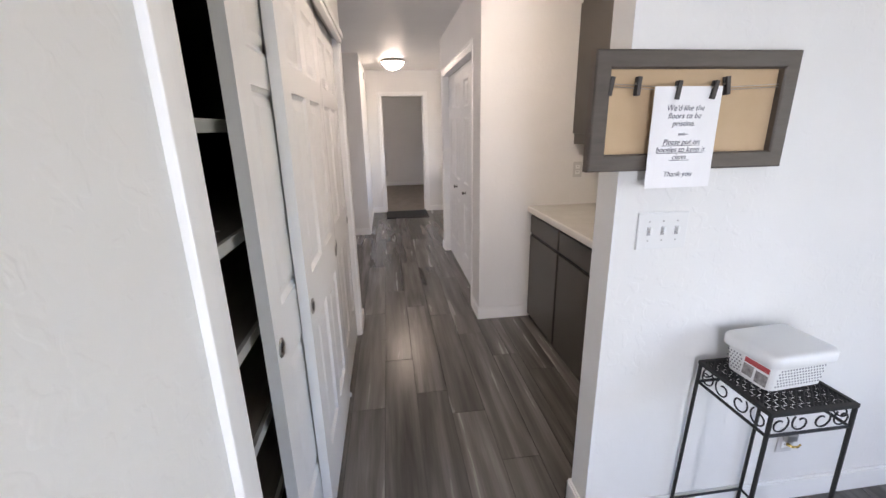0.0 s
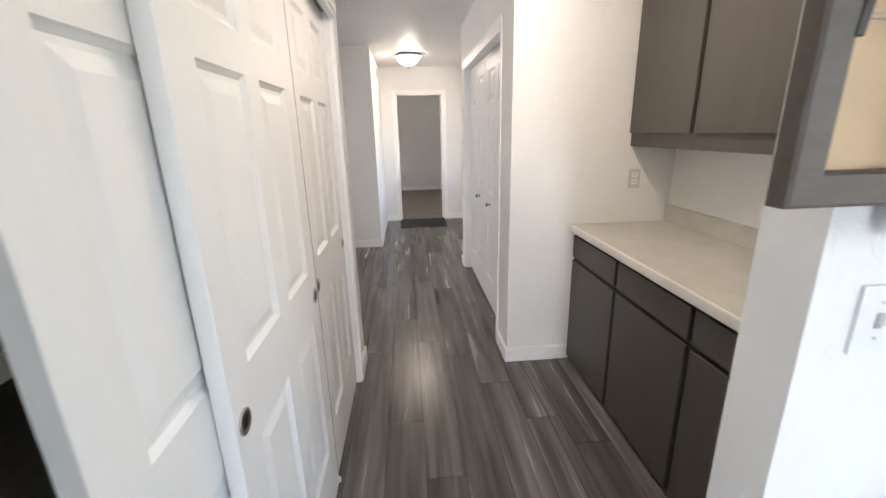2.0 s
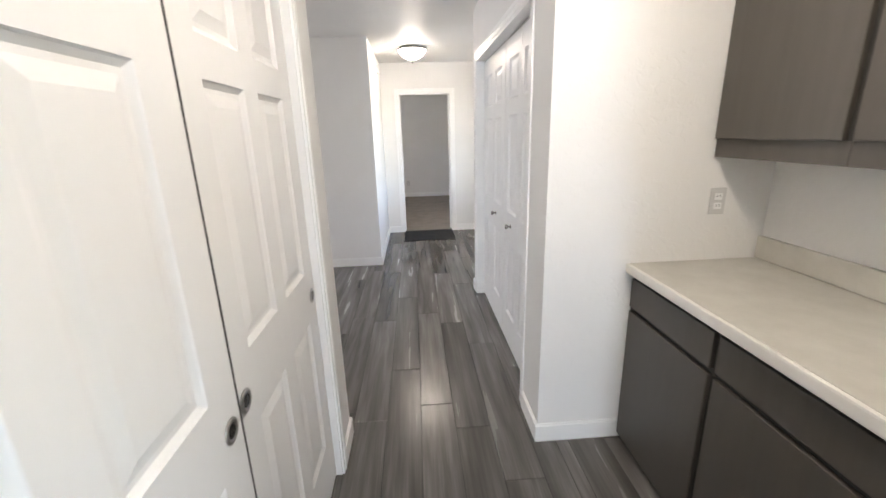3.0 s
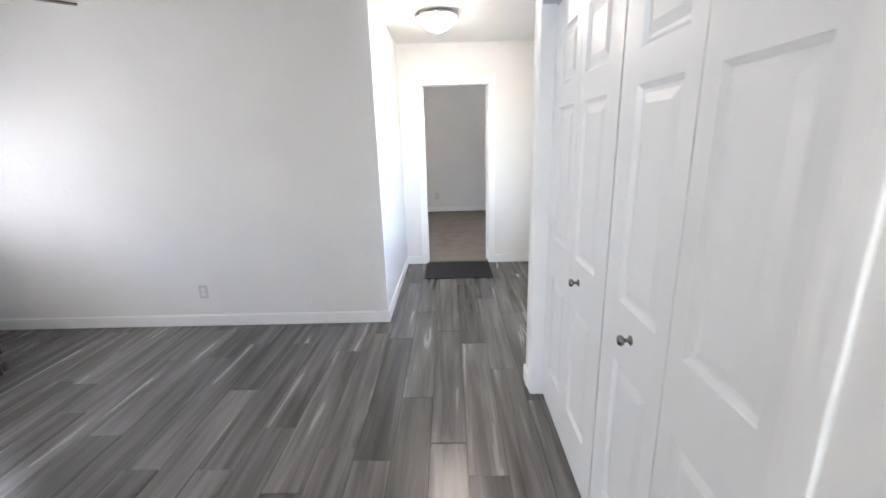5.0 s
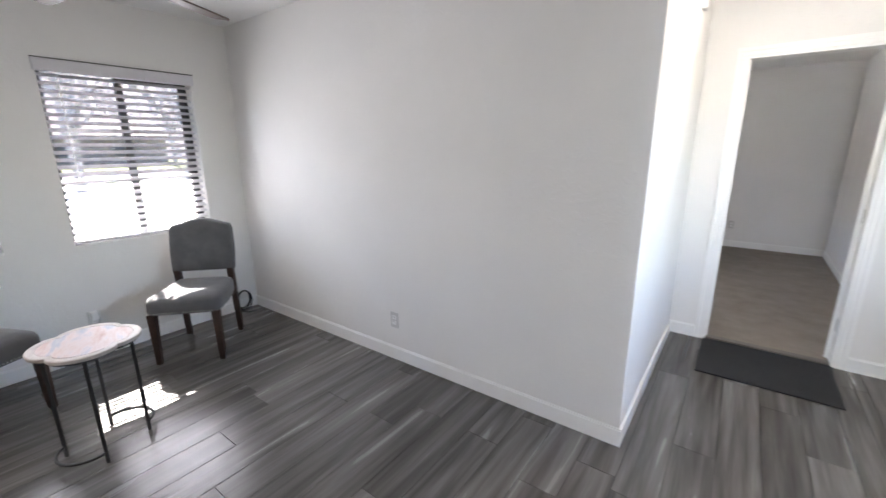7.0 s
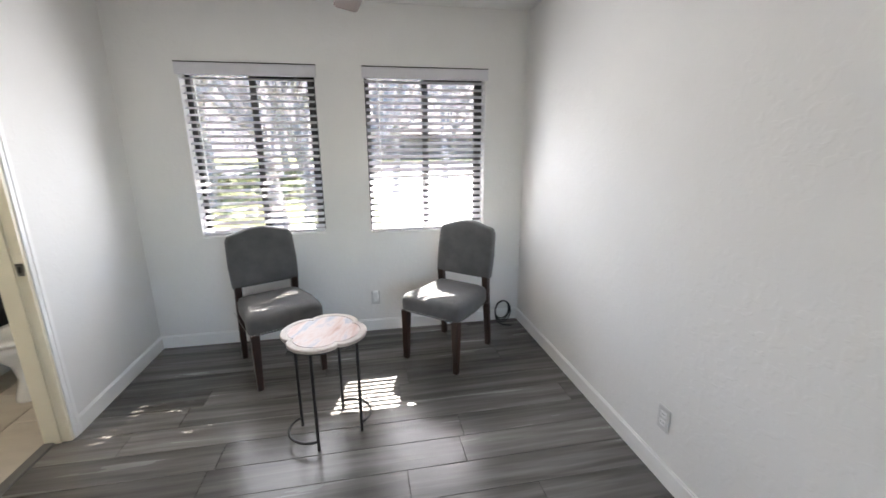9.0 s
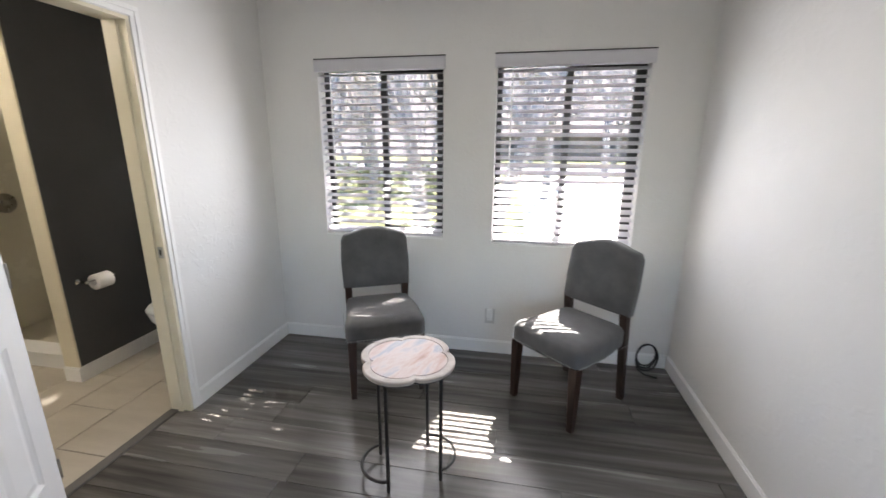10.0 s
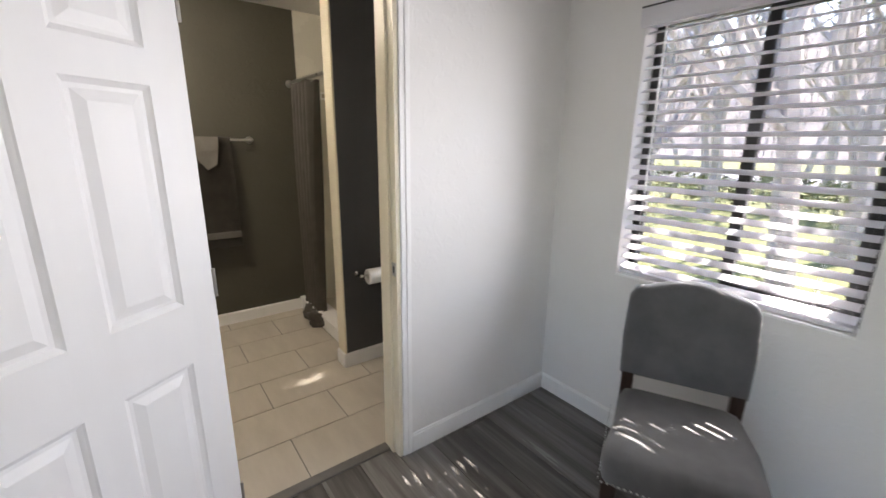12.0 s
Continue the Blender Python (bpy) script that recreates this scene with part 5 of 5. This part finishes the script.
part("roof", loft([[(-6, -13, 3.0), (6, -13, 3.0), (6, 13, 3.0), (-6, 13, 3.0)], [(-0.2, -12, 5.2), (0.2, -12, 5.2), (0.2, 12, 5.2), (-0.2, 12, 5.2)]]), ROOFING, house, "brown shingle roof")
for y in (-8, -3, 3, 8):
    part("window", boxes(((4.98, y - 0.8, 1.0), (5.05, y + 0.8, 2.2))), SLOT, house, "dark window")


def tree(x, y, height, seed, leafy, clump=None):
    rnd = random.Random(seed)
    t = thing("tree", "bare grey tree with fine branches and sparse spring leaves", "tree", "trees", pose(x, y, -0.3))
    limbs, twigs, leaves = bmesh.new(), bmesh.new(), bmesh.new()

    def grow(p, way, length, radius, level):
        pts = [p]
        for k in range(3):
            way = (way + Vector((rnd.uniform(-0.25, 0.25), rnd.uniform(-0.25, 0.25), rnd.uniform(-0.02, 0.18)))).normalized()
            pts.append(pts[-1] + way * length / 3)
        add_tube(limbs if level < 2 else twigs, pts, radius, 6 if level < 2 else 4, taper=0.6)
        if level >= 3:
            for q in pts[1:]:
                for _ in range(leafy):
                    c = q + Vector((rnd.gauss(0, 0.14), rnd.gauss(0, 0.14), rnd.gauss(0, 0.14)))
                    u = Vector((rnd.gauss(0, 1), rnd.gauss(0, 1), rnd.gauss(0, 1))).normalized() * 0.035
                    w = u.orthogonal().normalized() * 0.02
                    leaves.faces.new([leaves.verts.new(c + s) for s in (u, w, -u, -w)])
            return
        for _ in range(3 if level else 5):
            turn = rnd.uniform(0, math.tau)
            out = Vector((math.cos(turn), math.sin(turn), rnd.uniform(0.1, 0.9))).normalized()
            grow(pts[rnd.choice((2, 3))], (way * 0.55 + out * 0.75).normalized(), length * rnd.uniform(0.55, 0.75), radius * 0.55, level + 1)

    grow(Vector((0, 0, 0)), Vector((0, 0, 1)), height * 0.42, height * 0.022, 0)
    # Extra leaves on the sun's line to a window, there to shade it.
    if clump:
        for _ in range(clump[3]):
            c = Vector(clump[:3]) + Vector((rnd.gauss(0, 0.45), rnd.gauss(0, 0.36), rnd.gauss(0, 0.45)))
            u = Vector((rnd.gauss(0, 1), rnd.gauss(0, 1), rnd.gauss(0, 1))).normalized() * 0.07
            w = u.orthogonal().normalized() * 0.045
            leaves.faces.new([leaves.verts.new(c + s) for s in (u, w, -u, -w)])
        add_tube(limbs, [(0, 0, height * 0.4), (clump[0] * 0.5, clump[1] * 0.5, clump[2] * 0.9), clump[:3]], 0.05, 6, taper=0.4)
    part("trunk", limbs, BARK, t)
    part("twigs", twigs, BARK, t)
    if leafy or clump:
        tagged(part("crown", leaves, LEAF, t, "small sparse spring leaves"), kind="stuff")
    else:
        leaves.free()


for k, (x, y, h, leafy) in enumerate(((-8.2, 1.2, 6.0, 2), (-10.5, 3.4, 7.0, 0), (-13.5, 0.2, 8.0, 2), (-15.0, 5.8, 7.5, 0), (-20.0, 2.5, 9.0, 1), (-22.0, 9.0, 9.0, 0), (-24.0, 14.0, 8.5, 1), (-43.0, -4.0, 11.0, 2), (-45.0, 6.0, 12.0, 2), (-44.0, 14.0, 12.0, 1), (-46.0, 22.0, 11.0, 2), (-44.0, -14.0, 12.0, 2))):
    tree(x, y, h, 11 + k, leafy)
for k, (x, y, h) in enumerate(((-14.0, -4.5, 7.5), (-17.0, -1.0, 8.5), (-19.0, 2.2, 8.0), (-22.0, -6.0, 9.0), (-25.0, 0.5, 9.5), (-12.0, -1.2, 6.5))):
    tree(x, y, h, 61 + k, 3)


def shrub(x, y, r, height, seed):
    rnd = random.Random(seed)
    s = thing("shrub", "dark green leafy shrub on the lawn", "shrub", "shrubs", pose(x, y, -0.3))
    stems, leaves = bmesh.new(), bmesh.new()
    for _ in range(9):
        a = rnd.uniform(0, math.tau)
        add_tube(stems, [(0.1 * math.cos(a), 0.1 * math.sin(a), 0), (0.35 * r * math.cos(a), 0.35 * r * math.sin(a), height * 0.5), (0.7 * r * math.cos(a), 0.7 * r * math.sin(a), height * rnd.uniform(0.7, 0.95))], 0.02, 4, taper=0.4)
    for _ in range(700):
        a, b, q = rnd.uniform(0, math.tau), rnd.uniform(-0.6, 1.0), rnd.uniform(0.55, 1.0)
        lump = 1 + 0.25 * noise.noise(Vector((math.cos(a) * 2 + seed, math.sin(a) * 2, b * 2)))
        c = Vector((r * q * lump * math.cos(a) * math.cos(b * 1.2), r * q * lump * math.sin(a) * math.cos(b * 1.2), height * (0.5 + 0.48 * q * lump * math.sin(b * 1.3))))
        u = Vector((rnd.gauss(0, 1), rnd.gauss(0, 1), rnd.gauss(0, 1))).normalized() * 0.06
        w = u.orthogonal().normalized() * 0.035
        leaves.faces.new([leaves.verts.new(c + p) for p in (u, w, -u, -w)])
    part("stems", stems, BARK, s)
    tagged(part("foliage", leaves, LEAF, s), kind="stuff")


for k, (x, y, r, hh) in enumerate(((-15.2, 2.6, 0.8, 1.05), (-15.8, 1.1, 0.9, 1.15), (-15.4, -0.4, 0.85, 1.0), (-16.2, -2.0, 0.95, 1.2), (-15.7, -3.7, 0.9, 1.05), (-16.4, -5.4, 1.0, 1.2))):
    shrub(x, y, r, hh, 80 + k)
# Added trees whose out-of-view leaf clumps dapple the sun reaching the windows.
tree(-7.4, 4.52, 7.0, 40, 0, (0.4, 0.22, 5.25, 800))
tree(-7.6, 3.35, 7.0, 41, 0, (0.6, 0.15, 5.35, 800))
# A wooded hillside closes the view.
bm = bmesh.new()
rows = []
for i in range(15):
    rows.append([bm.verts.new((-72 - 4.5 * i, -150 + 6 * k, -0.6 + 2.0 * i + (2.2 * noise.noise(Vector((i * 0.4, k * 0.3, 0))) if i else 0))) for k in range(55)])
for a, b in zip(rows, rows[1:]):
    for k in range(54):
        bm.faces.new((a[k], a[k + 1], b[k + 1], b[k]))
structure("backdrop_hill", bm, HILL, "far wooded grey-brown hillside", "hill", True)
bm = bmesh.new()
rnd = random.Random(5)
for _ in range(1400):
    d = rnd.uniform(0, 55)
    base = Vector((-70 - d, rnd.uniform(-90, 100), 0.44 * d - 1.0))
    top = base + Vector((rnd.gauss(0, 0.5), rnd.gauss(0, 0.6), rnd.uniform(3, 7)))
    add_tube(bm, [base, (base + top) / 2 + Vector((0, rnd.gauss(0, 0.2), 0)), top], 0.10, 3, taper=0.3)
    for _ in range(4):
        p = base.lerp(top, rnd.uniform(0.35, 0.9))
        add_tube(bm, [p, p + Vector((rnd.gauss(0, 0.4), rnd.gauss(0, 1.2), rnd.uniform(0.6, 2.0)))], 0.05, 3, taper=0.4)
tagged(link("far_woods", bm, BARK), "far bare grey-brown woods on the hillside", "woods", kind="stuff")

# ---- floor planks and tiles ----
def piece_mesh(name, w, l, mat, t=0.006, soft=0.0012):
    bm = bmesh.new()
    top = [(soft, soft), (w - soft, soft), (w - soft, l - soft), (soft, l - soft)]
    edge = [(0, 0), (w, 0), (w, l), (0, l)]
    rings = [[bm.verts.new((x, y, z)) for x, y in ring] for ring, z in ((edge, -t), (edge, -soft), (top, 0.0))]
    for a, b in zip(rings, rings[1:]):
        for k in range(4):
            bm.faces.new((a[k], a[(k + 1) % 4], b[(k + 1) % 4], b[k]))
    bm.faces.new(rings[-1])
    bmesh.ops.recalc_face_normals(bm, faces=bm.faces)
    me = bpy.data.meshes.new(name)
    bm.to_mesh(me)
    bm.free()
    me.materials.append(mat)
    return me


floor_ob, bath_ob = bpy.data.objects["floor"], bpy.data.objects["floor_bath"]
PW, PL, GAP = 0.180, 1.22, 0.0020
zones = [(-3.455, -0.276, ROOM_S - 0.07, ROOM_N), (-0.276, RIGHT + 0.09, -2.6, FAR + 0.02), (RIGHT + 0.09, 1.83, 5.14, FAR), (RIGHT + 0.09, 1.28, PIER + 0.12, 3.035), (RIGHT + 0.09, 3.2, -2.6, PIER)]
cache = {}
rnd = random.Random(3)
k0, k1 = int((-3.6 - 0.084) / PW) - 1, int(3.3 / PW) + 1
shift = {k: rnd.uniform(0, PL) for k in range(k0, k1 + 1)}
for k in range(k0, k1 + 1):
    x0, x1 = 0.084 + k * PW, 0.084 + (k + 1) * PW
    for za, zb, ya, yb in zones:
        a, b = max(x0, za), min(x1, zb)
        if b - a < 0.01:
            continue
        n = math.floor((ya - shift[k]) / PL)
        y = shift[k] + n * PL
        while y < yb:
            c, d = max(y, ya), min(y + PL, yb)
            if d - c > 0.02:
                key = (round(b - a, 3), round(d - c, 3))
                if key not in cache:
                    cache[key] = piece_mesh("plank", key[0] - GAP, key[1] - GAP, PLANK)
                p = new("plank", cache[key])
                p.parent = floor_ob
                p.location = (a + GAP / 2, c + GAP / 2, 0.0)
            y += PL
TW, TL, TG = 0.305, 0.61, 0.005
for j in range(7):
    y0 = 3.052 - (j + 1) * TW
    off = -2.66 + (0.30 if j % 2 else 0.0)
    for i in range(-3, 5):
        a, b = max(off + i * TL, ROOM_W), min(off + (i + 1) * TL, -1.05)
        c, d = max(y0, 1.085), y0 + TW
        if b - a < 0.03 or d - c < 0.02:
            continue
        key = (round(b - a, 3), round(d - c, 3), "tile")
        if key not in cache:
            cache[key] = piece_mesh("floor_tile", key[0] - TG, key[1] - TG, TILE, 0.004, 0.0015)
        p = new("floor_tile", cache[key])
        p.parent = bath_ob
        p.location = (a + TG / 2, c + TG / 2, 0.001)
